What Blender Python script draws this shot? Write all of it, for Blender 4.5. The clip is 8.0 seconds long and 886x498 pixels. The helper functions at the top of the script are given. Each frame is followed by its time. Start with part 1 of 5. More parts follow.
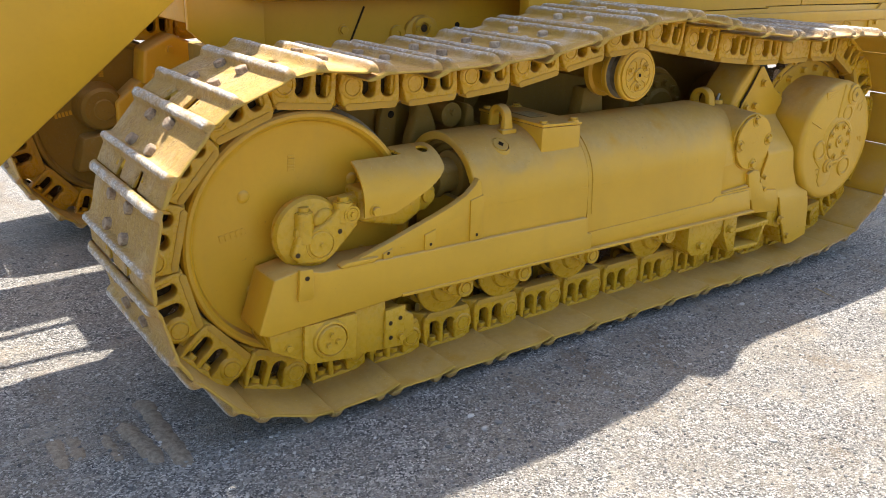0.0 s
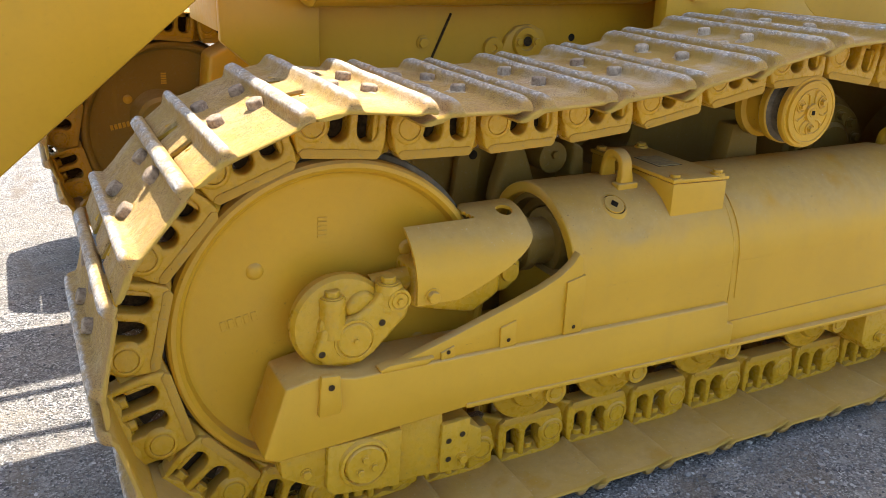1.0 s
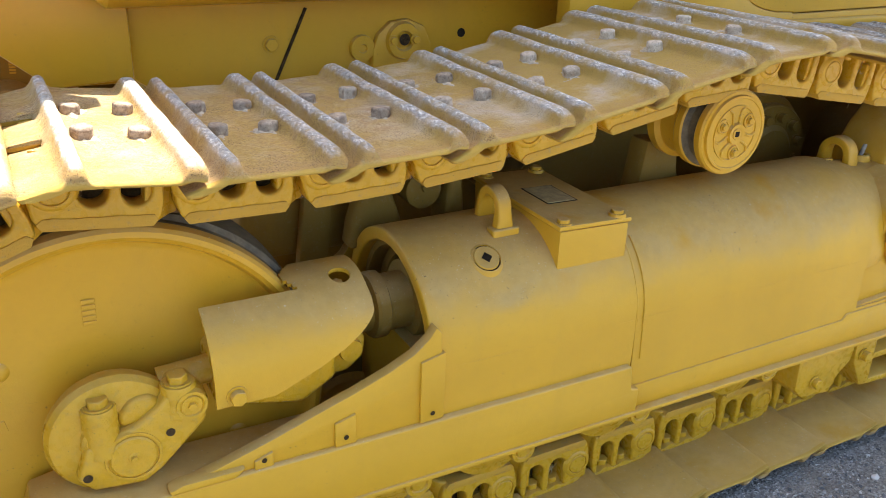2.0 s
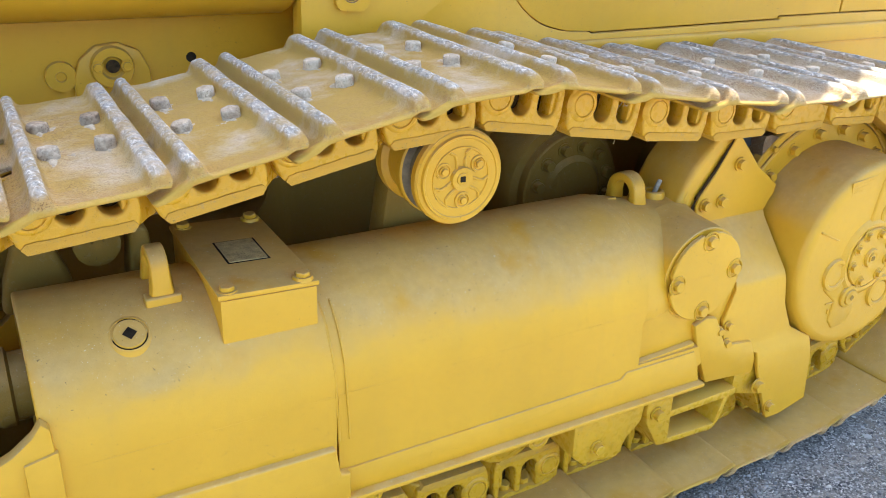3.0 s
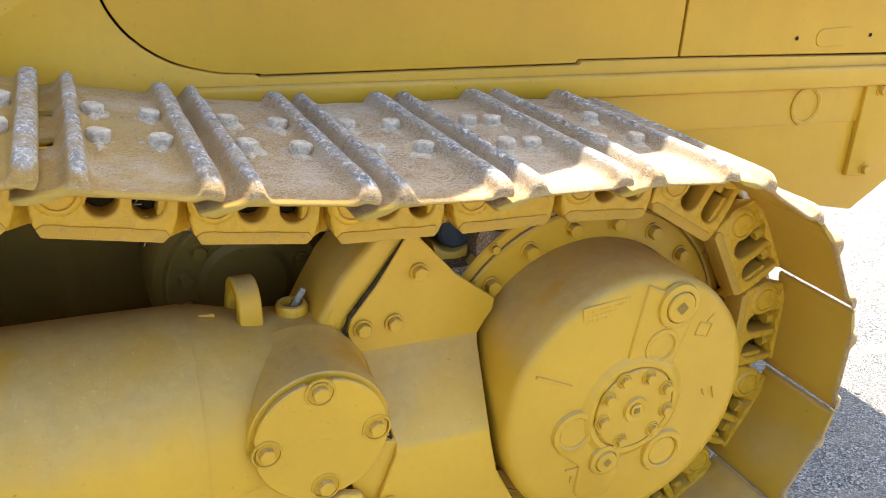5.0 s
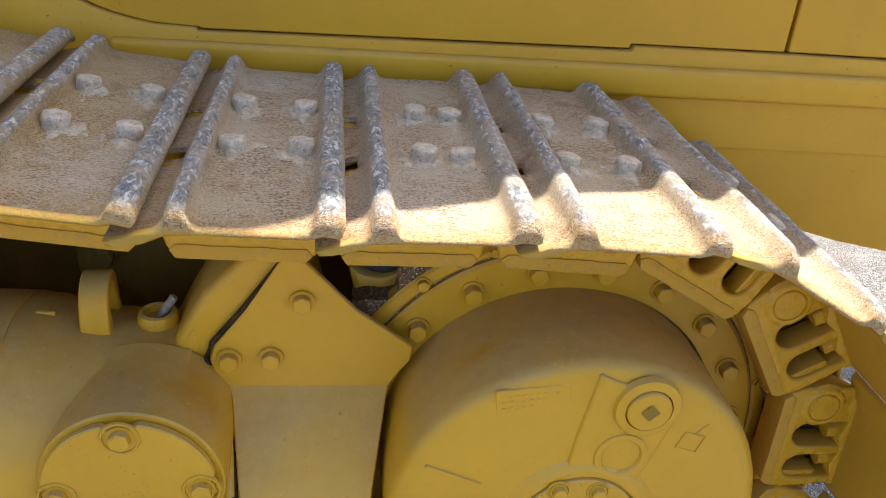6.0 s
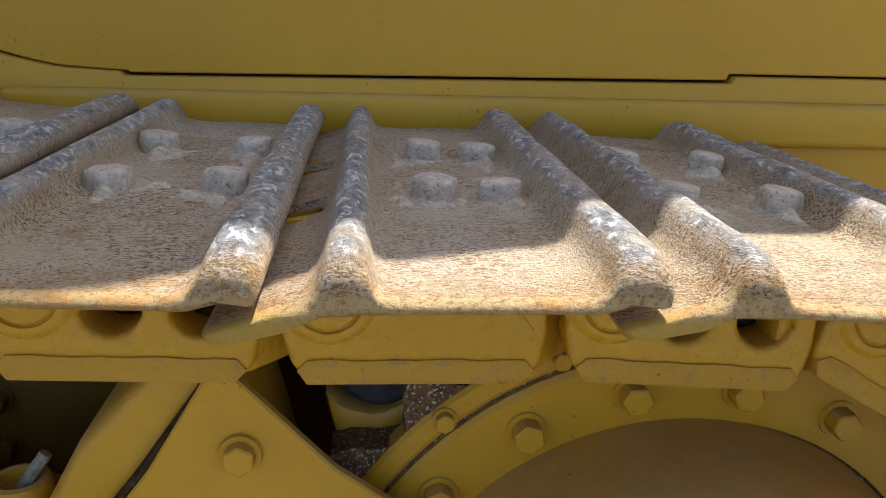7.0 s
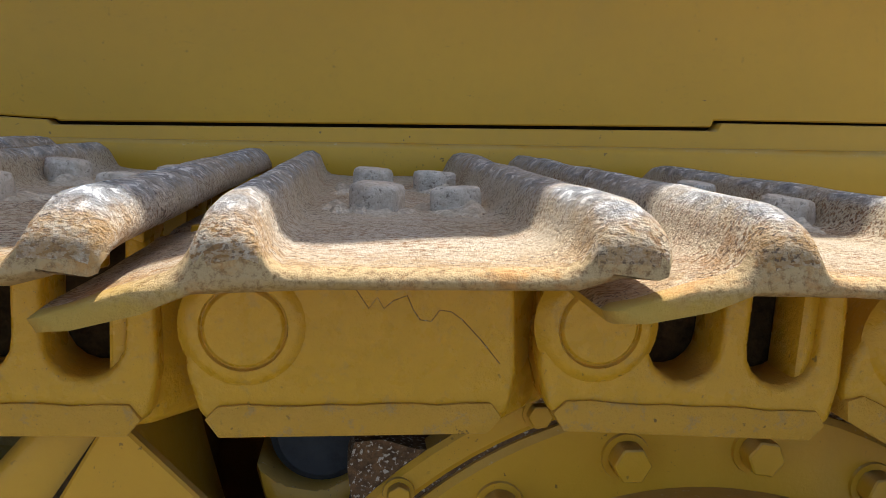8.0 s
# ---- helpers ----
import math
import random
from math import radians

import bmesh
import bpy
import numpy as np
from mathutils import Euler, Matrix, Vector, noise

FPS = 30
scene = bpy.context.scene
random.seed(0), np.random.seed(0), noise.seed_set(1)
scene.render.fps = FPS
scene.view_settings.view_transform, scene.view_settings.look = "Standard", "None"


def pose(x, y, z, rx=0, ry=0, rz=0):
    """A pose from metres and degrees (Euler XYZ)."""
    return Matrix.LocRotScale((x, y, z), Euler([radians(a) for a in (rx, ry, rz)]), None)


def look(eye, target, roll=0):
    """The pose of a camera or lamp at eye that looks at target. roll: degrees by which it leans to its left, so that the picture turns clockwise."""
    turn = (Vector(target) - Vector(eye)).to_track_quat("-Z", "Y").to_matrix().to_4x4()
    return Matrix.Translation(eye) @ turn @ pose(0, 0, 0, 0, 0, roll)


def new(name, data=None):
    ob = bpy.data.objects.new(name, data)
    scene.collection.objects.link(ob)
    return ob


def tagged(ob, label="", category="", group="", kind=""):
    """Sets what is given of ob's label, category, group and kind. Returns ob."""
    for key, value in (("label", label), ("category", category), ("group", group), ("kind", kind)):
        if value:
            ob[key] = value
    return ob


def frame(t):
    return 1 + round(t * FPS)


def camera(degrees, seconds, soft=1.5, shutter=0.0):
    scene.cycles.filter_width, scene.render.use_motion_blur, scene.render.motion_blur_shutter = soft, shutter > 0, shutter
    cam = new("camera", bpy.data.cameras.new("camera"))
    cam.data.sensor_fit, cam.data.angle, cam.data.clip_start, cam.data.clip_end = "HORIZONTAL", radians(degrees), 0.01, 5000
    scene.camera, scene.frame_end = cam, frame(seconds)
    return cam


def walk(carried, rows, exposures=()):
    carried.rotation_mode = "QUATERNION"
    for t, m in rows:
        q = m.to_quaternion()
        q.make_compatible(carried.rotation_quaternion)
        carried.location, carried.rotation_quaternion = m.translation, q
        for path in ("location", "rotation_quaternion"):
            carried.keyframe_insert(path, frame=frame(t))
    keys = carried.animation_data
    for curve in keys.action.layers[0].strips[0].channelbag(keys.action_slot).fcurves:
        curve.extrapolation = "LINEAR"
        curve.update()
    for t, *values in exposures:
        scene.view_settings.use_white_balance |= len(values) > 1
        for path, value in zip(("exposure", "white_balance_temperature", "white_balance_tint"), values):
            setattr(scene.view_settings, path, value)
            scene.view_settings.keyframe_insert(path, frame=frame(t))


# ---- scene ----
cam = camera(55.4, 8.0, 0.5)
PATH = [
    (0, (-1.667, -1.976, 1.354), (-0.566, -0.451, 0.675), 1.4),
    (0.5, (-1.484, -1.681, 1.363), (-0.432, -0.12, 0.685), 1.4),
    (1, (-1.179, -1.433, 1.349), (-0.331, 0.237, 0.648), 1.7),
    (1.2, (-1.073, -1.37, 1.35), (-0.233, 0.309, 0.658), 1.7),
    (2.3, (-0.548, -1.117, 1.448), (0.356, 0.46, 0.614), 2.3),
    (2.5, (-0.409, -1.149, 1.445), (0.504, 0.428, 0.622), 2.4),
    (3, (-0.072, -1.173, 1.463), (0.858, 0.401, 0.653), 2.4),
    (3.5, (0.245, -1.075, 1.462), (1.194, 0.521, 0.717), 2.4),
    (4, (0.534, -1.08, 1.454), (1.44, 0.556, 0.743), 2.1),
    (4.5, (0.851, -1.151, 1.49), (1.664, 0.528, 0.77), 2.4),
    (4.7, (0.949, -1.11, 1.473), (1.77, 0.559, 0.739), 3.1),
    (5.8, (1.538, -0.851, 1.425), (1.913, 0.892, 0.519), 4.6),
    (6, (1.662, -0.793, 1.441), (1.931, 0.962, 0.521), 5.2),
    (6.5, (1.708, -0.588, 1.358), (1.961, 1.173, 0.444), 4.8),
    (7, (1.734, -0.403, 1.186), (1.905, 1.505, 0.612), 1.7),
    (7.5, (1.764, -0.339, 1.093), (1.963, 1.625, 0.77), 1.1),
    (8, (1.77, -0.314, 1.091), (1.972, 1.654, 0.8), 1.0),
]
EXPOSURE = [(0.0, 1.76, 6500, 10), (0.5, 2.08, 6500, 10), (1.0, 1.90, 6500, 11), (1.3, 1.86, 6450, 11), (2.2, 2.34, 6200, 8.5), (2.5, 2.48, 6150, 7), (3.0, 2.70, 6050, 6), (4.0, 2.58, 6050, 5.5), (4.5, 2.46, 6050, 5.5), (4.7, 2.38, 6050, 6), (5.8, 2.05, 6250, 10), (6.0, 1.72, 6250, 11), (6.5, 1.40, 6100, 12), (7.2, 1.22, 6000, 10), (8.0, 1.22, 5950, 10)]
walk(cam, [(t, look(eye, target, roll)) for t, eye, target, roll in PATH], EXPOSURE)

# ---- sky and sun ----
SUN = Vector((0.30, 0.33, 1.0)).normalized()
world = bpy.data.worlds.new("sky")
scene.world = world
world.use_nodes = True
wn = world.node_tree.nodes
sky = wn.new("ShaderNodeTexSky")
sky.sky_type, sky.sun_disc = "NISHITA", False
sky.air_density, sky.dust_density, sky.ozone_density = 1.0, 2.4, 0.9
sky.sun_elevation = math.asin(SUN.z)
sky.sun_rotation = math.atan2(SUN.x, SUN.y)
world.node_tree.links.new(sky.outputs[0], wn["Background"].inputs[0])
wn["Background"].inputs[1].default_value = 0.112
sun_data = bpy.data.lights.new("sun", "SUN")
sun_data.energy, sun_data.angle, sun_data.color = 3.9, radians(0.5), (1.0, 0.95, 0.87)
sun = new("sun", sun_data)
sun.matrix_world = look(SUN * 30, (0, 0, 0))


# ---- materials ----
class Nodes:
    """A short way to write a node material."""

    def __init__(self, name, rough=0.5, metal=0.0):
        self.mat = bpy.data.materials.new(name)
        self.mat.use_nodes = True
        self.tree = self.mat.node_tree
        self.bsdf = self.tree.nodes["Principled BSDF"]
        self.bsdf.inputs["Roughness"].default_value = rough
        self.bsdf.inputs["Metallic"].default_value = metal
        self.coord = self.tree.nodes.new("ShaderNodeTexCoord")
        self.geo = self.tree.nodes.new("ShaderNodeNewGeometry")
        self.info = self.tree.nodes.new("ShaderNodeObjectInfo")

    def put(self, value, socket):
        if isinstance(value, (int, float)):
            socket.default_value = value
        elif isinstance(value, tuple):
            socket.default_value = (*value, 1.0) if len(value) == 3 and socket.type == "RGBA" else value
        else:
            self.tree.links.new(value, socket)

    def noise(self, scale, detail=4.0, rough=0.55, where=None, stretch=None, dist=0.0):
        n = self.tree.nodes.new("ShaderNodeTexNoise")
        n.inputs["Scale"].default_value, n.inputs["Detail"].default_value = scale, detail
        n.inputs["Roughness"].default_value, n.inputs["Distortion"].default_value = rough, dist
        src = where or self.geo.outputs["Position"]
        if stretch:
            m = self.tree.nodes.new("ShaderNodeMapping")
            m.inputs["Scale"].default_value = stretch
            self.tree.links.new(src, m.inputs["Vector"])
            src = m.outputs[0]
        self.tree.links.new(src, n.inputs["Vector"])
        return n.outputs["Fac"]

    def voronoi(self, scale, out="Distance", feature="F1", where=None):
        n = self.tree.nodes.new("ShaderNodeTexVoronoi")
        n.feature = feature
        n.inputs["Scale"].default_value = scale
        self.tree.links.new(where or self.geo.outputs["Position"], n.inputs["Vector"])
        return n.outputs[out]

    def ramp(self, fac, *stops):
        n = self.tree.nodes.new("ShaderNodeValToRGB")
        e = n.color_ramp.elements
        while len(e) < len(stops):
            e.new(0.5)
        for el, (pos, col) in zip(e, stops):
            el.position = pos
            el.color = (col, col, col, 1) if isinstance(col, (int, float)) else (*col, 1)
        self.tree.links.new(fac, n.inputs[0])
        return n.outputs[0]

    def mix(self, fac, a, b, mode="MIX"):
        n = self.tree.nodes.new("ShaderNodeMix")
        n.data_type, n.blend_type = "RGBA", mode
        self.put(fac, n.inputs[0])
        self.put(a, n.inputs[6])
        self.put(b, n.inputs[7])
        return n.outputs[2]

    def math(self, op, a, b=0.0, clamp=False):
        n = self.tree.nodes.new("ShaderNodeMath")
        n.operation, n.use_clamp = op, clamp
        self.put(a, n.inputs[0])
        self.put(b, n.inputs[1])
        return n.outputs[0]

    def xyz(self, vector, which):
        n = self.tree.nodes.new("ShaderNodeSeparateXYZ")
        self.tree.links.new(vector, n.inputs[0])
        return n.outputs[which]

    def bump(self, height, strength=0.3, distance=0.004, after=None):
        n = self.tree.nodes.new("ShaderNodeBump")
        n.inputs["Strength"].default_value, n.inputs["Distance"].default_value = strength, distance
        self.put(height, n.inputs["Height"])
        if after is not None:
            self.tree.links.new(after, n.inputs["Normal"])
        self.tree.links.new(n.outputs[0], self.bsdf.inputs["Normal"])
        return n.outputs[0]

    def done(self, color=None, rough=None, metal=None):
        if color is not None:
            self.put(color, self.bsdf.inputs["Base Color"])
        if rough is not None:
            self.put(rough, self.bsdf.inputs["Roughness"])
        if metal is not None:
            self.put(metal, self.bsdf.inputs["Metallic"])
        return self.mat


YELLOW = (0.595, 0.322, 0.020)
DUST = (0.465, 0.318, 0.128)


def make_paint(name, dust=0.75, base=YELLOW, rough=0.42, relief=0.25, chips=0.0):
    """Machine enamel, brushed over cast steel, with settled dust on what faces up."""
    n = Nodes(name)
    big = n.noise(3.0, 3)
    tint = n.mix(n.ramp(big, (0.3, 0.0), (0.7, 1.0)), tuple(c * 0.92 for c in base), tuple(min(1, c * 1.06) for c in base))
    fine = n.noise(60, 6)
    tint = n.mix(n.ramp(fine, (0.32, 0.14), (0.55, 0.0)), tint, tuple(c * 0.8 for c in base))
    runs = n.ramp(n.noise(14, 5, 0.6, None, (1.0, 1.0, 0.16)), (0.55, 0.0), (0.75, 0.3))
    tint = n.mix(runs, tint, (0.48, 0.275, 0.035))
    up = n.xyz(n.geo.outputs["Normal"], 2)
    rim = n.math("ADD", up, n.math("MULTIPLY", n.math("SUBTRACT", n.noise(4.5, 6, 0.55), 0.5), 0.8))
    lie = n.ramp(rim, (0.38, 0.0), (0.70, 1.0))
    patch = n.ramp(n.noise(8, 5, 0.6), (0.30, 0.50), (0.64, 1.0))
    film = n.math("MULTIPLY", n.math("MULTIPLY", lie, patch), dust, True)
    powder = n.mix(n.ramp(n.noise(40, 6, 0.65), (0.35, 0.0), (0.65, 1.0)), tuple(c * 0.88 for c in DUST), tuple(c * 1.08 for c in DUST))
    rub = n.math("MULTIPLY", n.ramp(n.noise(7, 4, 0.55, None, (1.0, 1.0, 0.45)), (0.56, 0.0), (0.68, 0.85)), lie)
    powder = n.mix(rub, powder, tuple(c * f for c, f in zip(base, (0.78, 0.70, 0.9))))
    tint = n.mix(film, tint, powder)
    speck = n.ramp(n.noise(150, 2), (0.25, 0.75), (0.30, 0.0))
    spread = n.ramp(n.noise(5, 2), (0.46, 0.0), (0.60, 1.0))
    tint = n.mix(n.math("MULTIPLY", speck, spread), tint, (0.07, 0.045, 0.025))
    pin = n.math("MULTIPLY", n.ramp(n.noise(430, 2), (0.27, 0.8), (0.31, 0.0)), n.ramp(n.noise(13, 4), (0.48, 0.0), (0.60, 1.0)))
    tint = n.mix(pin, tint, (0.10, 0.065, 0.03))
    pale = n.math("MULTIPLY", n.ramp(n.noise(210, 3, 0.6), (0.66, 0.0), (0.71, 0.5)), lie)
    tint = n.mix(pale, tint, (0.62, 0.56, 0.44))
    if chips:
        bare = n.math("MULTIPLY", n.ramp(n.noise(70, 7, 0.78), (0.56, 0.0), (0.62, 1.0)), chips)
        tint = n.mix(bare, tint, n.mix(n.noise(180, 4), (0.16, 0.09, 0.035), (0.40, 0.33, 0.2)))
    gloss = n.mix(film, n.ramp(fine, (0.3, rough - 0.06), (0.7, rough + 0.1)), (0.9, 0.9, 0.9))
    h = n.math("ADD", n.noise(35, 5, 0.6), n.math("MULTIPLY", n.noise(300, 3), 0.35))
    n.bump(n.math("ADD", h, n.math("MULTIPLY", n.noise(620, 2), 0.16)), relief, 0.003)
    n.bsdf.inputs["Specular IOR Level"].default_value = 0.34
    return n.done(tint, gloss)


def make_shoe():
    """Track shoe: dusty and rust-pitted above with enamel left in places, ribs worn to bare steel."""
    n = Nodes("shoe_steel")
    here = n.coord.outputs["Object"]
    h = n.xyz(here, 2)
    pos = n.geo.outputs["Position"]
    pit = n.noise(1.0, 3, 0.6, pos, (235, 490, 490))
    grain = n.noise(260, 6, 0.75, pos)
    blot = n.noise(6, 6, 0.6, pos)
    mid = n.noise(30, 7, 0.7, pos)
    crumb = n.noise(95, 6, 0.75, pos)
    dusty = n.mix(n.ramp(mid, (0.35, 0.0), (0.65, 1.0)), (0.58, 0.465, 0.325), (0.78, 0.665, 0.50))
    dusty = n.mix(n.ramp(crumb, (0.58, 0.0), (0.70, 0.8)), dusty, (0.60, 0.53, 0.43))
    enamel = n.mix(grain, (0.46, 0.27, 0.03), (0.58, 0.36, 0.05))
    keep = n.ramp(n.math("MULTIPLY", n.xyz(pos, 0), 0.4), (0.40, 1.0), (0.62, 0.3))
    plate = n.mix(n.math("MULTIPLY", n.ramp(blot, (0.32, 0.12), (0.50, 0.92)), keep), dusty, enamel)
    rust = n.mix(grain, (0.14, 0.058, 0.018), (0.40, 0.19, 0.06))
    area = n.ramp(n.noise(8.5, 6, 0.65, pos), (0.40, 0.25), (0.60, 1.0))
    calm = n.ramp(n.math("MULTIPLY", n.math("ADD", n.xyz(pos, 0), 1.0), 0.35), (0.29, 1.0), (0.44, 0.3), (0.68, 0.3), (0.84, 1.0))
    area = n.math("MULTIPLY", area, calm)
    plate = n.mix(n.math("MULTIPLY", n.ramp(pit, (0.42, 0.95), (0.475, 0.0)), area), plate, rust)
    plate = n.mix(n.math("MULTIPLY", n.ramp(mid, (0.51, 0.0), (0.62, 0.75)), area), plate, n.mix(grain, (0.30, 0.145, 0.060), (0.50, 0.30, 0.135)))
    fore = n.ramp(n.math("MULTIPLY", n.math("ADD", n.xyz(pos, 0), 1.0), 0.5), (0.22, 1.0), (0.75, 0.0))
    oxide = n.mix(n.ramp(crumb, (0.38, 0.0), (0.6, 1.0)), (0.43, 0.245, 0.075), (0.66, 0.455, 0.175))
    plate = n.mix(n.math("MULTIPLY", fore, n.ramp(mid, (0.36, 0.30), (0.60, 0.75))), plate, oxide)
    plate = n.mix(n.math("MULTIPLY", n.ramp(grain, (0.27, 0.85), (0.38, 0.0)), calm), plate, (0.075, 0.045, 0.025))
    edge = n.ramp(n.math("ADD", n.xyz(here, 1), n.math("MULTIPLY", n.math("SUBTRACT", blot, 0.5), 0.06)), (0.006, 0.75), (0.055, 0.0))
    plate = n.mix(n.math("MULTIPLY", edge, n.ramp(crumb, (0.40, 0.1), (0.56, 1.0))), plate, (0.44, 0.23, 0.055))
    pepper = n.ramp(n.noise(420, 2, 0.6, pos), (0.38, 0.85), (0.43, 0.0))
    plate = n.mix(n.math("MULTIPLY", n.math("MULTIPLY", pepper, calm), n.ramp(n.noise(16, 4, 0.6, pos), (0.40, 0.3), (0.60, 1.0))), plate, (0.10, 0.05, 0.022))
    scratch = n.noise(1.0, 5, 0.7, pos, (150, 80, 150), 0.6)
    rear = n.ramp(n.math("MULTIPLY", n.math("ADD", n.xyz(pos, 0), 1.0), 0.35), (0.72, 0.0), (0.86, 1.0))
    steel = n.mix(n.ramp(scratch, (0.36, 0.0), (0.56, 1.0)), n.mix(rear, (0.25, 0.238, 0.220), (0.095, 0.098, 0.102)), n.mix(rear, (0.58, 0.56, 0.53), (0.42, 0.42, 0.41)))
    steel = n.mix(n.ramp(scratch, (0.55, 0.0), (0.60, 1.0)), steel, (0.90, 0.88, 0.84))
    steel = n.mix(n.ramp(mid, (0.50, 0.0), (0.64, 0.75)), steel, (0.68, 0.59, 0.47))
    worn = n.ramp(n.math("ADD", h, n.math("MULTIPLY", n.math("SUBTRACT", mid, 0.5), 0.018)), (0.0260, 0.0), (0.0320, 1.0))
    worn = n.math("MULTIPLY", worn, n.ramp(n.noise(22, 6, 0.65, pos), (0.36, 0.35), (0.58, 1.0)))
    top = n.mix(worn, plate, steel)
    rough = n.mix(worn, (0.92, 0.92, 0.92), (0.5, 0.5, 0.5))
    metal = n.math("MULTIPLY", worn, 0.30, True)
    rise = n.math("ADD", n.math("MULTIPLY", pit, 0.9), n.math("ADD", grain, n.math("MULTIPLY", mid, 0.7)))
    n.bump(n.math("ADD", rise, n.math("ADD", n.math("MULTIPLY", scratch, worn), n.math("MULTIPLY", n.noise(620, 3, 0.7, pos), 0.7))), 1.0, 0.0034)
    return n.done(top, rough, metal)


def make_shoe_end():
    """A shoe's end: enamel below, chipped to rust and caked with dust towards the top."""
    n = Nodes("shoe_end")
    h = n.xyz(n.coord.outputs["Object"], 2)
    mid = n.noise(45, 6, 0.7)
    grain = n.noise(260, 5, 0.75)
    paint = n.mix(grain, (0.38, 0.220, 0.025), (0.50, 0.300, 0.045))
    bare = n.mix(n.ramp(grain, (0.36, 0.0), (0.52, 1.0)), (0.17, 0.09, 0.032), (0.44, 0.30, 0.135))
    bare = n.mix(n.ramp(mid, (0.50, 0.0), (0.62, 0.85)), bare, n.mix(grain, (0.30, 0.11, 0.025), (0.55, 0.30, 0.08)))
    back = n.math("MULTIPLY", n.math("SUBTRACT", n.ramp(n.math("MULTIPLY", n.xyz(n.geo.outputs["Position"], 0), 0.4), (0.56, 0.0), (0.68, 1.0)), 0.5), 0.012)
    wear = n.ramp(n.math("ADD", n.math("ADD", h, back), n.math("MULTIPLY", n.math("SUBTRACT", mid, 0.5), 0.022)), (0.0, 0.0), (0.009, 0.92))
    n.bump(n.math("ADD", grain, mid), 0.8, 0.0025)
    return n.done(n.mix(wear, paint, bare), 0.85)


def make_simple(name, low, high, scale, rough=0.7, metal=0.0, relief=0.4, fine=120, shine=0.5):
    n = Nodes(name, rough, metal)
    n.bsdf.inputs["Specular IOR Level"].default_value = shine
    a = n.noise(scale, 6, 0.65)
    b = n.noise(fine, 4)
    col = n.mix(n.ramp(a, (0.35, 0.0), (0.65, 1.0)), low, high)
    col = n.mix(n.ramp(b, (0.3, 0.35), (0.5, 0.0)), col, tuple(c * 0.45 for c in low))
    n.bump(n.math("ADD", a, b), relief, 0.003)
    return n.done(col, n.ramp(a, (0.3, rough - 0.08), (0.7, min(1.0, rough + 0.1))))


def make_ground():
    """Compacted crushed stone: fines with small chips of three sizes and tracks of finer dust."""
    n = Nodes("crushed_stone", 0.95)
    chips = n.voronoi(205, "Color")
    big = n.voronoi(92, "Color")
    edge = n.voronoi(205)
    wide = n.noise(1.3, 5, 0.6)
    tone = n.ramp(n.xyz(chips, 0), (0.0, (0.030, 0.029, 0.028)), (0.38, (0.125, 0.119, 0.111)), (0.72, (0.33, 0.312, 0.284)), (1.0, (0.74, 0.70, 0.64)))
    tone = n.mix(n.ramp(n.xyz(big, 1), (0.80, 0.0), (0.84, 0.8)), tone, n.ramp(n.xyz(big, 0), (0.0, (0.09, 0.088, 0.085)), (0.7, (0.31, 0.293, 0.265)), (1.0, (0.56, 0.53, 0.475))))
    fines = n.mix(n.ramp(n.noise(330, 5, 0.7), (0.35, 0.0), (0.65, 1.0)), (0.09, 0.084, 0.076), (0.42, 0.39, 0.34))
    color = n.mix(n.ramp(n.noise(24, 6, 0.7), (0.46, 0.0), (0.62, 0.45)), tone, fines)
    color = n.mix(n.ramp(n.noise(5.5, 7, 0.7), (0.46, 0.0), (0.62, 0.42)), color, n.mix(n.ramp(n.noise(140, 5, 0.7), (0.35, 0.0), (0.65, 1.0)), (0.10, 0.088, 0.074), (0.44, 0.388, 0.315)))
    color = n.mix(n.ramp(wide, (0.44, 0.0), (0.60, 0.48)), color, n.mix(n.ramp(n.noise(110, 6, 0.75), (0.38, 0.0), (0.62, 1.0)), (0.10, 0.083, 0.064), (0.44, 0.377, 0.29)))
    color = n.mix(n.ramp(n.noise(3.2, 6, 0.65, None, (1.0, 2.6, 1.0)), (0.54, 0.0), (0.66, 0.5)), color, (0.43, 0.372, 0.29))
    color = n.mix(n.ramp(n.noise(2.2, 6, 0.6, None, (2.4, 0.9, 1.0)), (0.55, 0.0), (0.66, 0.55)), color, n.mix(n.ramp(n.noise(90, 6, 0.75), (0.38, 0.0), (0.62, 1.0)), (0.12, 0.088, 0.056), (0.29, 0.222, 0.15)))
    n.bump(n.math("ADD", n.math("MULTIPLY", edge, 1.4), n.math("MULTIPLY", n.noise(45, 7, 0.7), 2.0)), 1.0, 0.007)
    return n.done(color)


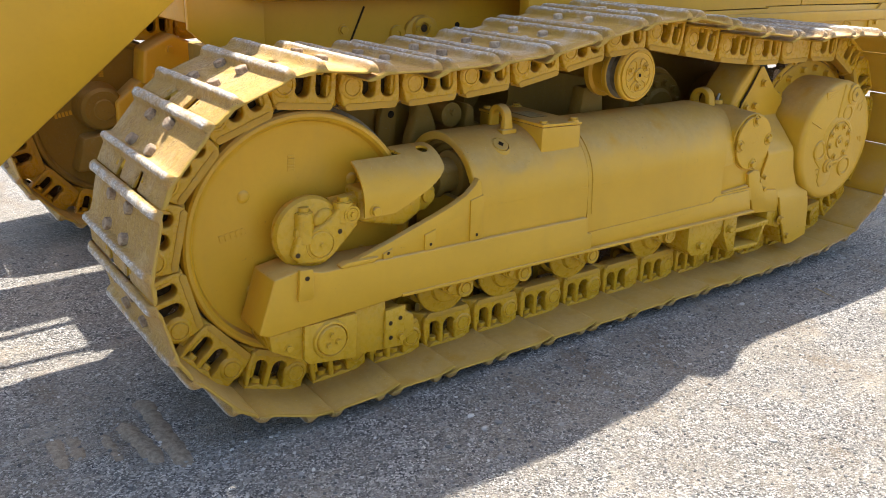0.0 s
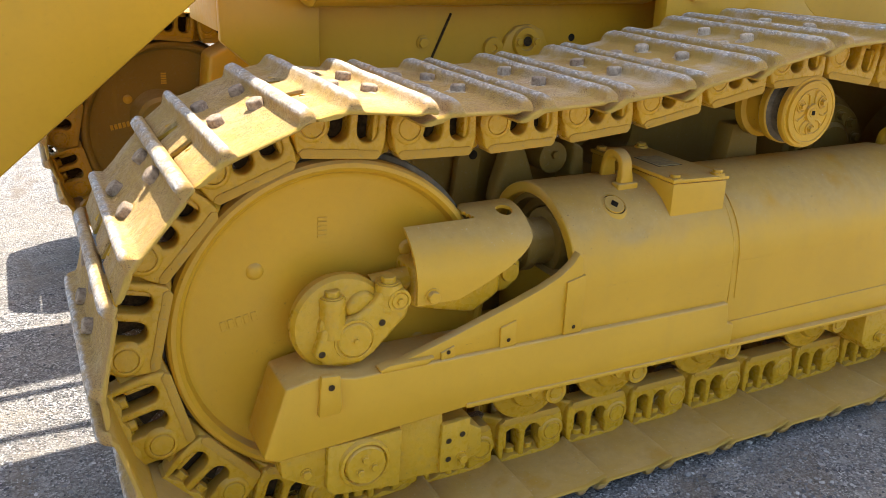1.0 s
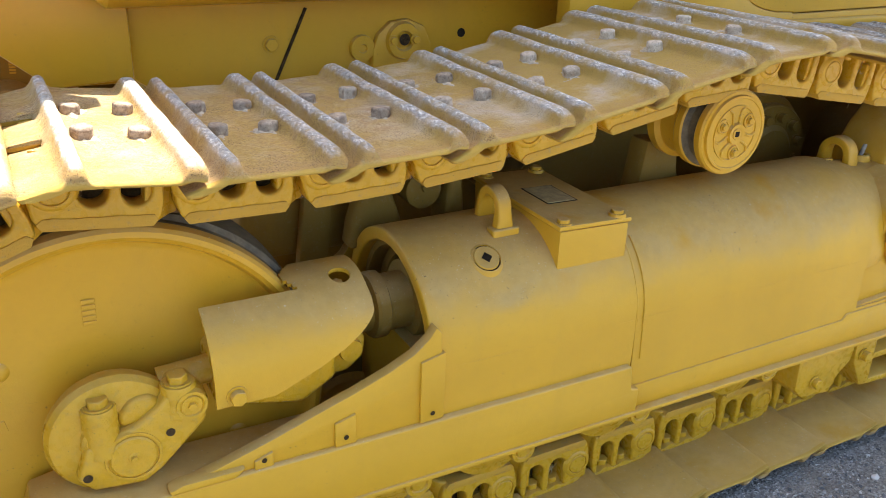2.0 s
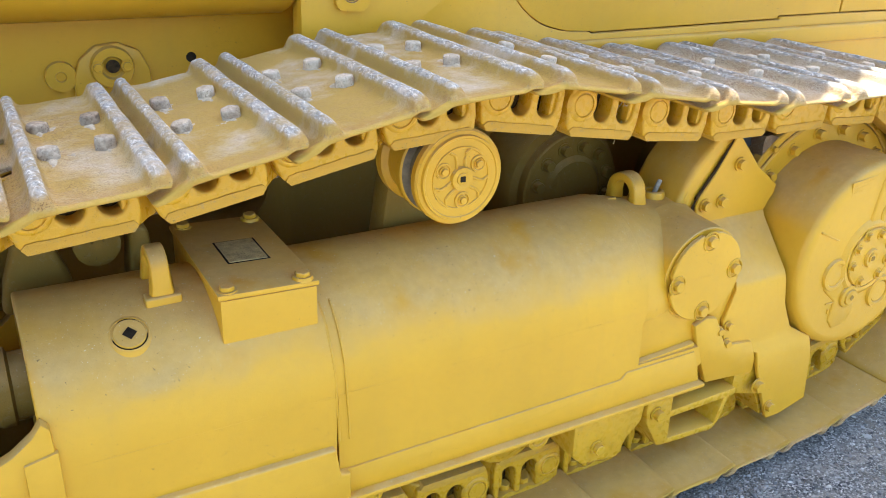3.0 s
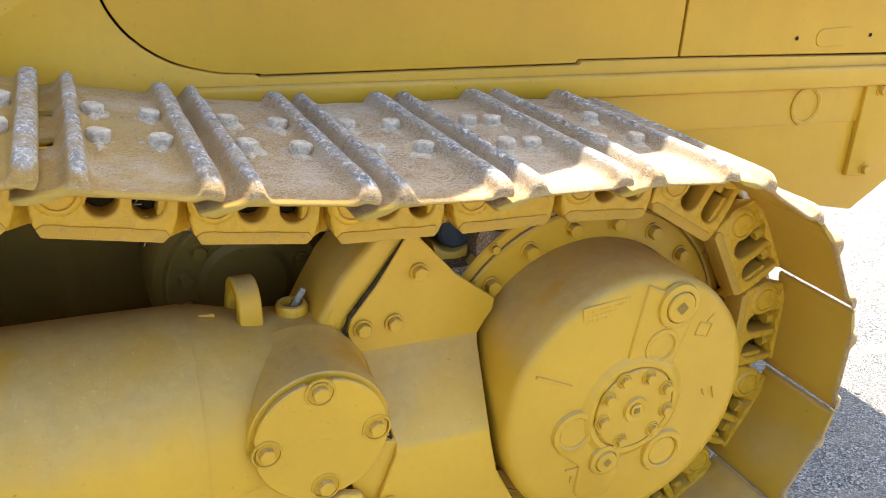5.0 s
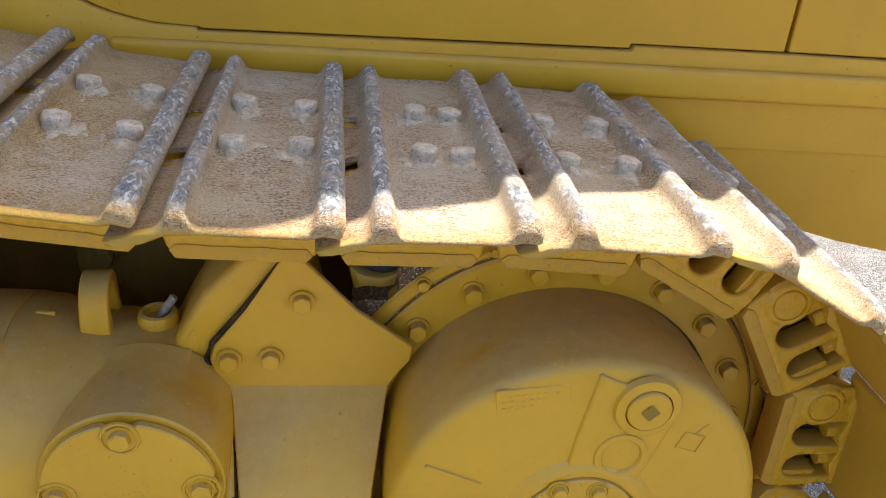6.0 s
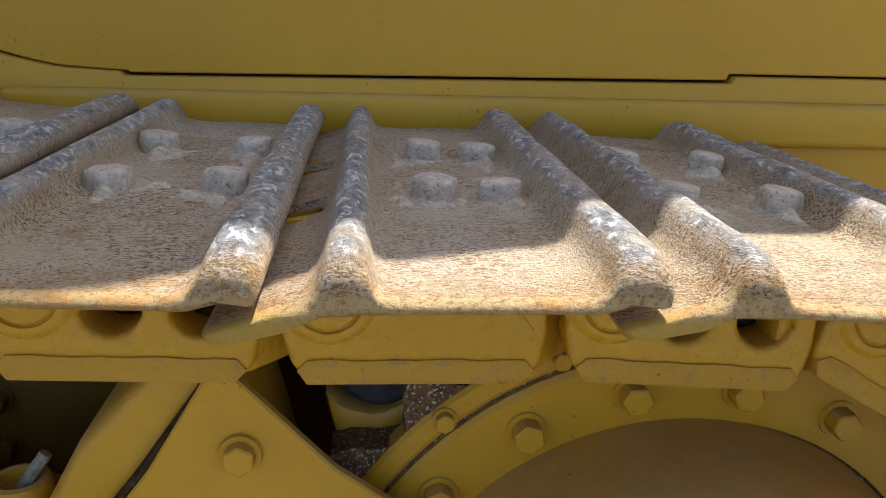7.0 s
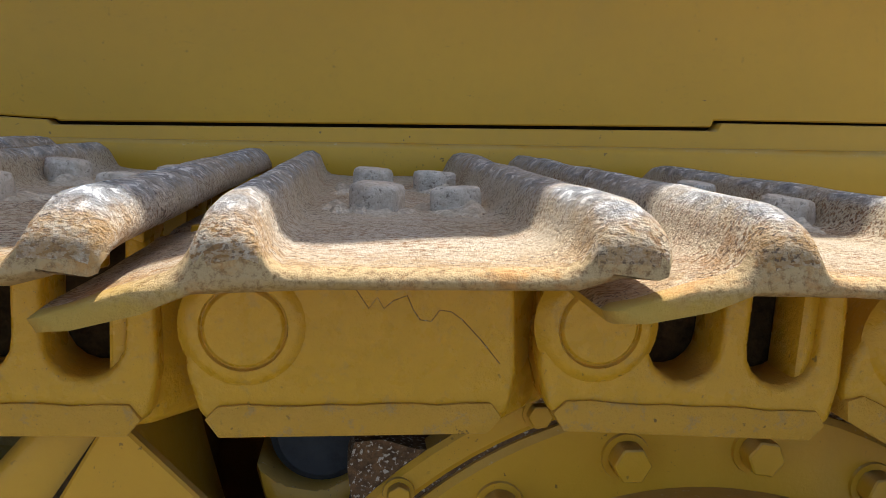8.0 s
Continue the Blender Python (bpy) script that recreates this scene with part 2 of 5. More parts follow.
PAINT = make_paint("yellow_enamel", 0.74, YELLOW, 0.34, 0.22)
PANEL = make_paint("yellow_panel", 0.55, (0.60, 0.318, 0.018), 0.36, 0.06)
CAST = make_paint("yellow_casting", 0.32, (0.56, 0.312, 0.017), 0.27, 0.5, 0.22)
RAIL = make_paint("chipped_rail_paint", 0.35, (0.52, 0.29, 0.030), 0.6, 1.0, 0.45)
SHOE = make_shoe()
SHOE_UNDER = make_paint("shoe_underside", 0.6, (0.49, 0.278, 0.022), 0.55, 0.4, 0.2)
SHOE_END = make_shoe_end()
def make_fleck():
    """Brown rust with pale flecks of old paint."""
    n = Nodes("flecked_rust", 0.9)
    a, b = n.noise(120, 6, 0.7), n.noise(330, 3, 0.6)
    col = n.mix(n.ramp(a, (0.35, 0.0), (0.65, 1.0)), (0.07, 0.035, 0.014), (0.20, 0.105, 0.04))
    col = n.mix(n.ramp(b, (0.57, 0.0), (0.62, 0.9)), col, (0.52, 0.45, 0.36))
    n.bump(n.math("ADD", a, b), 0.7, 0.003)
    return n.done(col)


def make_bolt():
    """Bolt heads on the shoes: rusty towards the front, caked in pale dust towards the rear."""
    n = Nodes("dusty_bolt", 0.9)
    pick = n.info.outputs["Random"]
    a, b = n.noise(90, 6, 0.7), n.noise(280, 4, 0.7)
    pale = n.mix(n.ramp(a, (0.35, 0.0), (0.65, 1.0)), (0.46, 0.355, 0.24), (0.72, 0.595, 0.44))
    dark = n.mix(n.ramp(a, (0.35, 0.0), (0.65, 1.0)), (0.20, 0.130, 0.080), (0.46, 0.35, 0.235))
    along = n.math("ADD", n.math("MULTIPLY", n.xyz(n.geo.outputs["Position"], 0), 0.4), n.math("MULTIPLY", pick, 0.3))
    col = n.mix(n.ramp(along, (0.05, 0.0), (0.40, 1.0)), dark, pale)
    col = n.mix(n.ramp(b, (0.33, 0.7), (0.43, 0.0)), col, (0.11, 0.06, 0.03))
    n.bump(n.math("ADD", a, b), 0.9, 0.003)
    return n.done(col)


BOLT_RUST = make_bolt()
MUD = make_simple("caked_dry_mud", (0.40, 0.310, 0.200), (0.66, 0.54, 0.375), 110, 0.95, 0.0, 1.0, 330)
FLECK = make_fleck()
SOIL = make_simple("brown_dust", (0.16, 0.125, 0.088), (0.33, 0.27, 0.195), 60, 0.95, 0.0, 1.0, 300)
RUBBER = make_simple("dusty_black_rubber", (0.020, 0.022, 0.026), (0.05, 0.052, 0.055), 12, 0.8)
BUSHING = make_simple("rusty_painted_bushing", (0.30, 0.16, 0.05), (0.47, 0.30, 0.10), 30, 0.8)
WORN = make_simple("worn_dark_steel", (0.085, 0.066, 0.042), (0.20, 0.155, 0.095), 25, 0.7, 0.15)
BLACK = make_simple("greasy_dark_steel", (0.014, 0.010, 0.006), (0.040, 0.028, 0.016), 20, 0.85, 0.0, 0.4, 120, 0.1)
# dark brown that stands in for shade in holes, gaps and link windows
DARK_BROWN = make_simple("dark_brown_fill", (0.022, 0.013, 0.006), (0.085, 0.052, 0.022), 70, 0.9, 0.0, 0.8, 200, 0.12)
# chipped yellow paint, darkened to put shade into parts behind the track
SHADE_YELLOW = make_paint("shaded_yellow", 0.6, (0.26, 0.15, 0.02), 0.7, 0.5, 0.25)
GROUND = make_ground()
GALV = make_simple("bare_pin_steel", (0.27, 0.24, 0.19), (0.44, 0.40, 0.33), 60, 0.85, 0.0, 0.4, 120, 0.15)
PEELED = make_simple("peeled_plate", (0.30, 0.22, 0.09), (0.48, 0.36, 0.15), 70, 0.85, 0.0, 0.8, 240)
STRAW = make_simple("dry_grass", (0.30, 0.22, 0.11), (0.48, 0.38, 0.2), 60, 0.9)


# ---- mesh helpers ----
def thing(name, label="", category="", group="", kind="", at=(0, 0, 0)):
    ob = new(name)
    ob.location = at
    ob.empty_display_size = 0.1
    return tagged(ob, label, category, group, kind)


def to_mesh(name, bm, mats, angle=32):
    bmesh.ops.recalc_face_normals(bm, faces=bm.faces)
    me = bpy.data.meshes.new(name)
    bm.to_mesh(me)
    bm.free()
    for m in mats if isinstance(mats, (list, tuple)) else [mats]:
        me.materials.append(m)
    me.polygons.foreach_set("use_smooth", [True] * len(me.polygons))
    me.set_sharp_from_angle(angle=radians(angle))
    return me


def part(name, bm, mats, parent=None, label="", m=None, angle=32):
    """Links a bmesh, or a mesh that is already made, as one mesh object under a thing or a part."""
    me = bm if isinstance(bm, bpy.types.Mesh) else to_mesh(name, bm, mats, angle)
    ob = new(name, me)
    if parent is not None:
        ob.parent = parent
    if m is not None:
        ob.matrix_basis = m
    return tagged(ob, label)


def bevel(bm, width, segments=2, limit=25):
    edges = [e for e in bm.edges if len(e.link_faces) == 2 and e.calc_face_angle(0) > radians(limit)]
    if width and edges:
        bmesh.ops.bevel(bm, geom=edges, offset=width, segments=segments, profile=0.5, affect="EDGES", clamp_overlap=True)
    return bm


def prism(outline, y0, y1, width=0.004, segments=2, bm=None):
    """A slab with its outline in x, z, between two depths y."""
    made = bmesh.new()
    a = [made.verts.new((x, y0, z)) for x, z in outline]
    b = [made.verts.new((x, y1, z)) for x, z in outline]
    made.faces.new(a)
    made.faces.new(b[::-1])
    k = len(a)
    for i in range(k):
        made.faces.new((a[i], b[i], b[(i + 1) % k], a[(i + 1) % k]))
    bmesh.ops.recalc_face_normals(made, faces=made.faces)
    bevel(made, width, segments)
    return made if bm is None else join(bm, made)


def join(bm, other, m=None):
    """Adds other to bm and frees it."""
    seen = {}
    for v in other.verts:
        seen[v] = bm.verts.new(m @ v.co if m is not None else v.co)
    for f in other.faces:
        try:
            bm.faces.new([seen[v] for v in f.verts]).material_index = f.material_index
        except ValueError:
            pass
    other.free()
    return bm


def block(x0, x1, y0, y1, z0, z1, width=0.004, segments=2, bm=None):
    return prism([(x0, z0), (x1, z0), (x1, z1), (x0, z1)], y0, y1, width, segments, bm)


def lathe(profile, x=0.0, z=0.0, seg=48, bm=None):
    """Turns points (radius, y) round the y axis through x, z."""
    bm = bm or bmesh.new()
    rings = []
    for r, y in profile:
        if r < 1e-6:
            rings.append([bm.verts.new((x, y, z))])
        else:
            rings.append([bm.verts.new((x + r * math.cos(2 * math.pi * i / seg), y, z + r * math.sin(2 * math.pi * i / seg))) for i in range(seg)])
    for a, b in zip(rings, rings[1:]):
        for i in range(seg):
            j = (i + 1) % seg
            if len(a) == 1 and len(b) > 1:
                bm.faces.new((a[0], b[i], b[j]))
            elif len(b) == 1 and len(a) > 1:
                bm.faces.new((a[i], a[j], b[0]))
            elif len(a) > 1:
                bm.faces.new((a[i], a[j], b[j], b[i]))
    return bm


def tube(points, radius, seg=10, bm=None):
    """A round bar along points."""
    bm = bm or bmesh.new()
    pts = [Vector(p) for p in points]
    rings = []
    for i, p in enumerate(pts):
        d = (pts[min(i + 1, len(pts) - 1)] - pts[max(i - 1, 0)]).normalized()
        side = d.cross(Vector((0.31, 0.2, 0.93))).normalized()
        top = side.cross(d)
        r = radius[i] if isinstance(radius, (list, tuple)) else radius
        rings.append([bm.verts.new(p + (side * math.cos(2 * math.pi * k / seg) + top * math.sin(2 * math.pi * k / seg)) * r) for k in range(seg)])
    for a, b in zip(rings, rings[1:]):
        for k in range(seg):
            bm.faces.new((a[k], a[(k + 1) % seg], b[(k + 1) % seg], b[k]))
    bm.faces.new(rings[0][::-1])
    bm.faces.new(rings[-1])
    return bm


BOLT_MESH = {}


def bolt_mesh(size, height, mat, washer=True):
    """A hexagon head on a washer; its foot at the origin and its axis along -y."""
    key = (size, height, mat.name, washer)
    if key not in BOLT_MESH:
        bm = bmesh.new()
        lift = 0.0
        if washer:
            lathe([(0, -0.0), (size * 0.70, 0.0), (size * 0.68, -0.003), (size * 0.5, -0.003)], seg=20, bm=bm)
            lift = 0.003
        hexa = [(size / 2 * 1.08 * math.cos(math.pi / 3 * i), size / 2 * 1.08 * math.sin(math.pi / 3 * i)) for i in range(6)]
        prism(hexa, -lift - height, 0.0, size * 0.05, 1, bm)
        BOLT_MESH[key] = to_mesh("bolt", bm, mat)
    return BOLT_MESH[key]


def bolt(parent, x, y, z, size=0.024, height=0.013, mat=None, turn=0.0, name="bolt", axis=None):
    m = Matrix.Translation((x, y, z)) @ (axis if axis is not None else Matrix()) @ Matrix.Rotation(turn, 4, "Y")
    return part(name, bolt_mesh(size, height, mat or PAINT), None, parent, "", m)


def arc(cx, cz, r, a0, a1, n):
    return [(cx + r * math.cos(radians(a0 + (a1 - a0) * i / n)), cz + r * math.sin(radians(a0 + (a1 - a0) * i / n))) for i in range(n + 1)]


# ---- ground ----
def build_ground():
    bm = bmesh.new()
    n, half = 150, 4.5

    def lie(x, y):
        return 0.012 * noise.noise(Vector((x * 0.9, y * 0.9, 0.3))) + 0.005 * noise.noise(Vector((x * 5, y * 5, 1.7))) - 0.006
    grid = [[bm.verts.new((-half + 2 * half * i / n + 0.8, -half + 2 * half * j / n + 0.5, 0)) for j in range(n + 1)] for i in range(n + 1)]
    for row in grid:
        for v in row:
            v.co.z = lie(v.co.x, v.co.y)
    for i in range(n):
        for j in range(n):
            bm.faces.new((grid[i][j], grid[i + 1][j], grid[i + 1][j + 1], grid[i][j + 1]))
    ring = [grid[i][0] for i in range(n + 1)] + [grid[n][j] for j in range(1, n + 1)] + [grid[i][n] for i in range(n - 1, -1, -1)] + [grid[0][j] for j in range(n - 1, 0, -1)]
    far = []
    for v in ring:
        d = Vector((v.co.x - 0.8, v.co.y - 0.5, 0))
        far.append(bm.verts.new((v.co.x + d.x * 300, v.co.y + d.y * 300, -0.02)))
    k = len(ring)
    for i in range(k):
        bm.faces.new((ring[i], ring[(i + 1) % k], far[(i + 1) % k], far[i]))
    me = to_mesh("ground", bm, GROUND, 180)
    tagged(new("ground", me), "compacted grey crushed-stone yard with dusty wheel marks", "ground", "", "structure")
    return lie


GROUND_Z = build_ground()


def build_stones():
    """Loose chips, thickest where the camera passes nearest."""
    rng = np.random.default_rng(5)
    shapes, tris = [], None
    for s in range(8):
        b = bmesh.new()
        bmesh.ops.create_icosphere(b, subdivisions=1, radius=1.0)
        co = np.array([v.co[:] for v in b.verts])
        tris = np.array([[v.index for v in f.verts] for f in b.faces])
        b.free()
        co *= 0.7 + 0.6 * rng.random((len(co), 1))
        co[:, 2] *= 0.62
        shapes.append(co)
    count = 30000
    x = rng.uniform(-1.9, 3.3, count)
    y = np.where(x < -0.95, rng.uniform(-0.6, 2.0, count), rng.uniform(-1.35, 0.1, count))
    far = rng.random(count) < 0.08
    x = np.where(far, rng.uniform(2.4, 4.4, count), x)
    y = np.where(far, rng.uniform(-1.2, 2.6, count), y)
    size = 0.0022 + 0.0042 * rng.random(count) ** 3
    size = np.where(rng.random(count) < 0.004, rng.uniform(0.006, 0.012, count), size)
    turn = rng.uniform(0, 6.3, count)
    wide = rng.uniform(0.7, 1.4, count)
    verts, faces = [], []
    for i in range(count):
        co = shapes[i % 8] * size[i]
        c, s = math.cos(turn[i]), math.sin(turn[i])
        px = co[:, 0] * wide[i]
        out = np.stack([x[i] + c * px - s * co[:, 1], y[i] + s * px + c * co[:, 1], co[:, 2] + GROUND_Z(x[i], y[i]) + size[i] * 0.15], 1)
        verts.append(out)
        faces.append(tris + i * len(co))
    me = bpy.data.meshes.new("loose_stones")
    me.from_pydata(np.concatenate(verts).tolist(), [], np.concatenate(faces).tolist())
    me.materials.append(STONE_MIX)
    tagged(new("loose_stones", me), "loose grey stone chips lying on the yard", "stones", "", "stuff")


def make_stone_mix():
    n = Nodes("mixed_stone_chips", 0.95)
    pick = n.geo.outputs["Random Per Island"]
    col = n.ramp(pick, (0.0, (0.07, 0.068, 0.066)), (0.45, (0.20, 0.192, 0.18)), (0.85, (0.37, 0.35, 0.315)), (1.0, (0.62, 0.59, 0.54)))
    n.bump(n.noise(250, 4), 0.4, 0.002)
    return n.done(col)


STONE_MIX = make_stone_mix()
build_stones()


def build_cleat_marks():
    """Low ridges of brown dust that the ribs of a track pressed up ahead of the machine."""
    verts, faces = [], []
    for x0, y0, x1, y1, w, tall in ((-1.158, 0.346, -1.128, 0.055, 0.034, 0.013), (-1.074, 0.461, -1.070, -0.01, 0.036, 0.014), (-1.301, 0.347, -1.306, 0.190, 0.030, 0.010), (-1.345, 0.374, -1.352, 0.160, 0.030, 0.009), (-1.225, 0.330, -1.215, 0.12, 0.024, 0.007)):
        n, k, base = 40, 10, len(verts)
        for i in range(n + 1):
            t = i / n
            cx, cy = x0 + (x1 - x0) * t, y0 + (y1 - y0) * t
            fade = min(1.0, 5 * t, 5 * (1 - t)) * (0.75 + 0.45 * noise.noise(Vector((cx * 9, cy * 14, 2))))
            for j in range(k + 1):
                u = 2 * j / k - 1
                wide = w * (0.9 + 0.4 * noise.noise(Vector((cx * 5, cy * 17, 4))))
                px, py = cx + u * wide + 0.006 * noise.noise(Vector((cy * 20, x0 * 9, 1))), cy
                h = tall * fade * max(0.0, 1 - u * u) + 0.0025 * noise.noise(Vector((px * 80, py * 80, 7))) - 0.003
                verts.append((px, py, GROUND_Z(px, py) + h))
        for i in range(n):
            for j in range(k):
                a = base + i * (k + 1) + j
                faces.append((a, a + 1, a + k + 2, a + k + 1))
    me = bpy.data.meshes.new("cleat_marks")
    me.from_pydata(verts, [], faces)
    me.materials.append(SOIL)
    me.polygons.foreach_set("use_smooth", [True] * len(me.polygons))
    tagged(new("cleat_marks", me), "low ridges of brown dust pressed up on the yard", "dust ridges", "", "stuff")


build_cleat_marks()

# ---- the machine ----
MACHINE = thing("crawler_loader", "large yellow crawler machine with worn steel tracks standing on gravel", "crawler loader")
PITCH = 0.2159
IDLER = (-0.608, 0.529)
SPROCKET = (2.028, 0.547)
MID = 0.30          # depth of the chain's middle
R_PIN_I, R_PIN_S = 0.453, 0.423


def smooth_line(points, steps=14):
    """A soft curve through points."""
    p = [Vector((*q, 0)) for q in points]
    out = []
    for i in range(len(p) - 1):
        a, b, c, d = p[max(i - 1, 0)], p[i], p[i + 1], p[min(i + 2, len(p) - 1)]
        for k in range(steps):
            t = k / steps
            v = 0.5 * ((2 * b) + (c - a) * t + (2 * a - 5 * b + 4 * c - d) * t * t + (3 * b - a - 3 * c + d) * t ** 3)
            out.append((v.x, v.y))
    return out + [points[-1]]


def chain_path():
    """The pins' closed path: over the top rearwards, down the sprocket, forward below, up the idler."""
    top = smooth_line([(-0.60, 0.982), (-0.52, 0.970), (-0.44, 0.957), (-0.23, 0.953), (0.0, 0.962), (0.21, 0.980), (0.39, 1.012), (0.58, 1.048), (0.755, 1.071),
                       (0.90, 1.062), (1.055, 1.034), (1.26, 1.001), (1.48, 0.976), (1.70, 0.970), (1.925, 0.969), (2.028, 0.970)])
    rear = arc(*SPROCKET, R_PIN_S, 88, -70, 40)
    low = smooth_line([(2.05, 0.124), (1.78, 0.104), (1.45, 0.100), (0.5, 0.099), (-0.30, 0.097), (-0.48, 0.096)])
    front = arc(*IDLER, R_PIN_I, 258, 92, 60)
    return top + rear + low + front


def step_pins(path, start_x, pitch, count):
    """count steps of one pitch along the closed path, from the place on top at start_x."""
    k = len(path)
    i = max(j for j in range(k) if path[j][1] > 0.8 and path[j][0] <= start_x and j < k // 2)
    a, b = path[i], path[i + 1]
    p = Vector((start_x, a[1] + (b[1] - a[1]) * (start_x - a[0]) / (b[0] - a[0])))
    pins, j, last = [p.copy()], i, p
    while len(pins) <= count:
        q = Vector(path[(j + 1) % k])
        if (q - p).length < pitch:
            j, last = j + 1, q
            continue
        lo, hi = 0.0, 1.0
        for _ in range(30):
            t = (lo + hi) / 2
            lo, hi = (t, hi) if (last.lerp(q, t) - p).length < pitch else (lo, t)
        p = last.lerp(q, lo)
        last = p
        pins.append(p.copy())
    return pins, j - i


def close_chain(path, start_x):
    """The pins, with the pitch trimmed by a hair so that the chain closes."""
    best = None
    for count in range(30, 46):
        lo, hi = PITCH * 0.96, PITCH * 1.04
        for _ in range(40):
            mid = (lo + hi) / 2
            pins, gone = step_pins(path, start_x, mid, count)
            done = gone > len(path) or (gone > len(path) - 30 and pins[-1].x > start_x and pins[-1].y > 0.8)
            lo, hi = (lo, mid) if done else (mid, hi)
        pins, gone = step_pins(path, start_x, lo, count)
        if (pins[-1] - pins[0]).length < 0.01 and (best is None or abs(lo - PITCH) < abs(best[1] - PITCH)):
            best = (pins[:-1], lo)
    return best


PINS, TRUE_PITCH = close_chain(chain_path(), 1.703)


def link_matrix(i, y=0.0):
    """Local x runs from a pin to the next, local z outward, local y into the machine."""
    a, b = PINS[i], PINS[(i + 1) % len(PINS)]
    d = (b - a).normalized()
    return Matrix(((d.x, 0, -d.y, a.x), (0, 1, 0, y), (d.y, 0, d.x, a.y), (0, 0, 0, 1)))


SHOE_FOOT = 0.0575   # plate's underside above the pins


def shoe_mesh():
    """A double-rib shoe, 0.6 m wide: lip in front, two ribs, turned-up tail; its ends worn round."""
    prof = [(-0.1605, -0.0155), (-0.150, -0.0150), (-0.125, -0.0090), (-0.104, -0.0018), (-0.06, 0.0), (0.0, 0.0), (0.046, 0.0), (0.060, 0.004), (0.080, 0.0135),
            (0.0835, 0.0180), (0.0828, 0.0234), (0.0800, 0.0294), (0.0735, 0.0343), (0.0645, 0.0356), (0.0568, 0.0336), (0.0530, 0.0284), (0.0502, 0.0203), (0.0465, 0.0130), (0.0400, 0.0102), (0.0300, 0.009),
            (0.0, 0.009), (-0.02, 0.009), (-0.04, 0.009), (-0.062, 0.009), (-0.0705, 0.0104), (-0.0755, 0.0149), (-0.0785, 0.0239), (-0.0812, 0.0311), (-0.0872, 0.0356), (-0.0950, 0.0348),
            (-0.1000, 0.0297), (-0.1035, 0.0203), (-0.1075, 0.0118), (-0.113, 0.0062), (-0.13, 0.0015), (-0.150, -0.0045), (-0.160, -0.0072), (-0.1635, -0.0105)]
    ends = [(y, 0.30 + 0.70 * math.sqrt(1 - (1 - min(1.0, y / 0.036)) ** 2), d) for y, d in ((0.0, 0.0042), (0.0010, 0.0026), (0.0028, 0.0013), (0.0055, 0.0005), (0.009, 0.0), (0.014, 0), (0.021, 0), (0.031, 0), (0.05, 0))]
    mids = [(0.09, 0), (0.13, 0), (0.17, 0), (0.200, 0), (0.202, 1), (0.240, 1), (0.242, 0), (0.27, 0), (0.30, 0), (0.33, 0), (0.358, 0), (0.360, 1), (0.398, 1), (0.400, 0), (0.43, 0), (0.47, 0), (0.51, 0)]
    stations = [(y, f, 0, d) for y, f, d in ends] + [(y, 1, c, 0) for y, c in mids] + [(0.6 - y, f, 0, d) for y, f, d in ends[::-1]]
    under = set(range(8)) | {len(prof) - 1}
    bm = bmesh.new()
    rings = []
    for y, f, cut, inset in stations:
        ring = []
        for i, (s, h) in enumerate(prof):
            hh = 0.009 + (h - 0.009) * f if h > 0.009 else h
            thin = 0.3 if s < -0.12 else 1.0
            hh += inset * thin if i in under else -inset * thin
            s -= math.copysign(min(inset, abs(s) * 0.04), s)
            wob = 0.0016 * noise.noise(Vector((s * 35, y * 12, 2))) + 0.0009 * noise.noise(Vector((s * 90, y * 60, 5)))
            if cut and s < -0.112:
                s, hh = -0.112 + (s + 0.112) * 0.05, max(hh, -0.002)
            ring.append(bm.verts.new((s + (0.8 * wob if h > 0.012 else 0), y, hh + (wob if i not in under else 0))))
        rings.append(ring)
    k = len(prof)
    for j, (a, b) in enumerate(zip(rings, rings[1:])):
        tip = j < 4 or j > len(rings) - 6
        for i in range(k):
            f = bm.faces.new((a[i], a[(i + 1) % k], b[(i + 1) % k], b[i]))
            low = max(v.co.z for v in f.verts) < 0.017
            f.material_index = 2 if tip and low else 1 if i in under else 0
    bm.faces.new(rings[0]).material_index = 2
    bm.faces.new(rings[-1][::-1]).material_index = 2
    return bm


def worn_bolt_mesh():
    """A bolt head on a shoe, its six corners worn round; axis along +z."""
    bm = bmesh.new()
    seg, rings = 24, []
    for r, z in ((0.0172, -0.004), (0.0171, 0.006), (0.0168, 0.0115), (0.0158, 0.0143), (0.0128, 0.0156), (0.006, 0.0158)):
        ring = []
        for i in range(seg):
            a = 2 * math.pi * i / seg
            q = r * (1 + 0.070 * math.cos(6 * a)) + 0.0009 * noise.noise(Vector((math.cos(a) * 3, math.sin(a) * 3, z * 200)))
            ring.append(bm.verts.new((q * math.cos(a), q * math.sin(a), z + 0.0008 * math.cos(a + 1))))
        rings.append(ring)
    for a, b in zip(rings, rings[1:]):
        for i in range(seg):
            bm.faces.new((a[i], a[(i + 1) % seg], b[(i + 1) % seg], b[i]))
    bm.faces.new(rings[-1])
    return bm


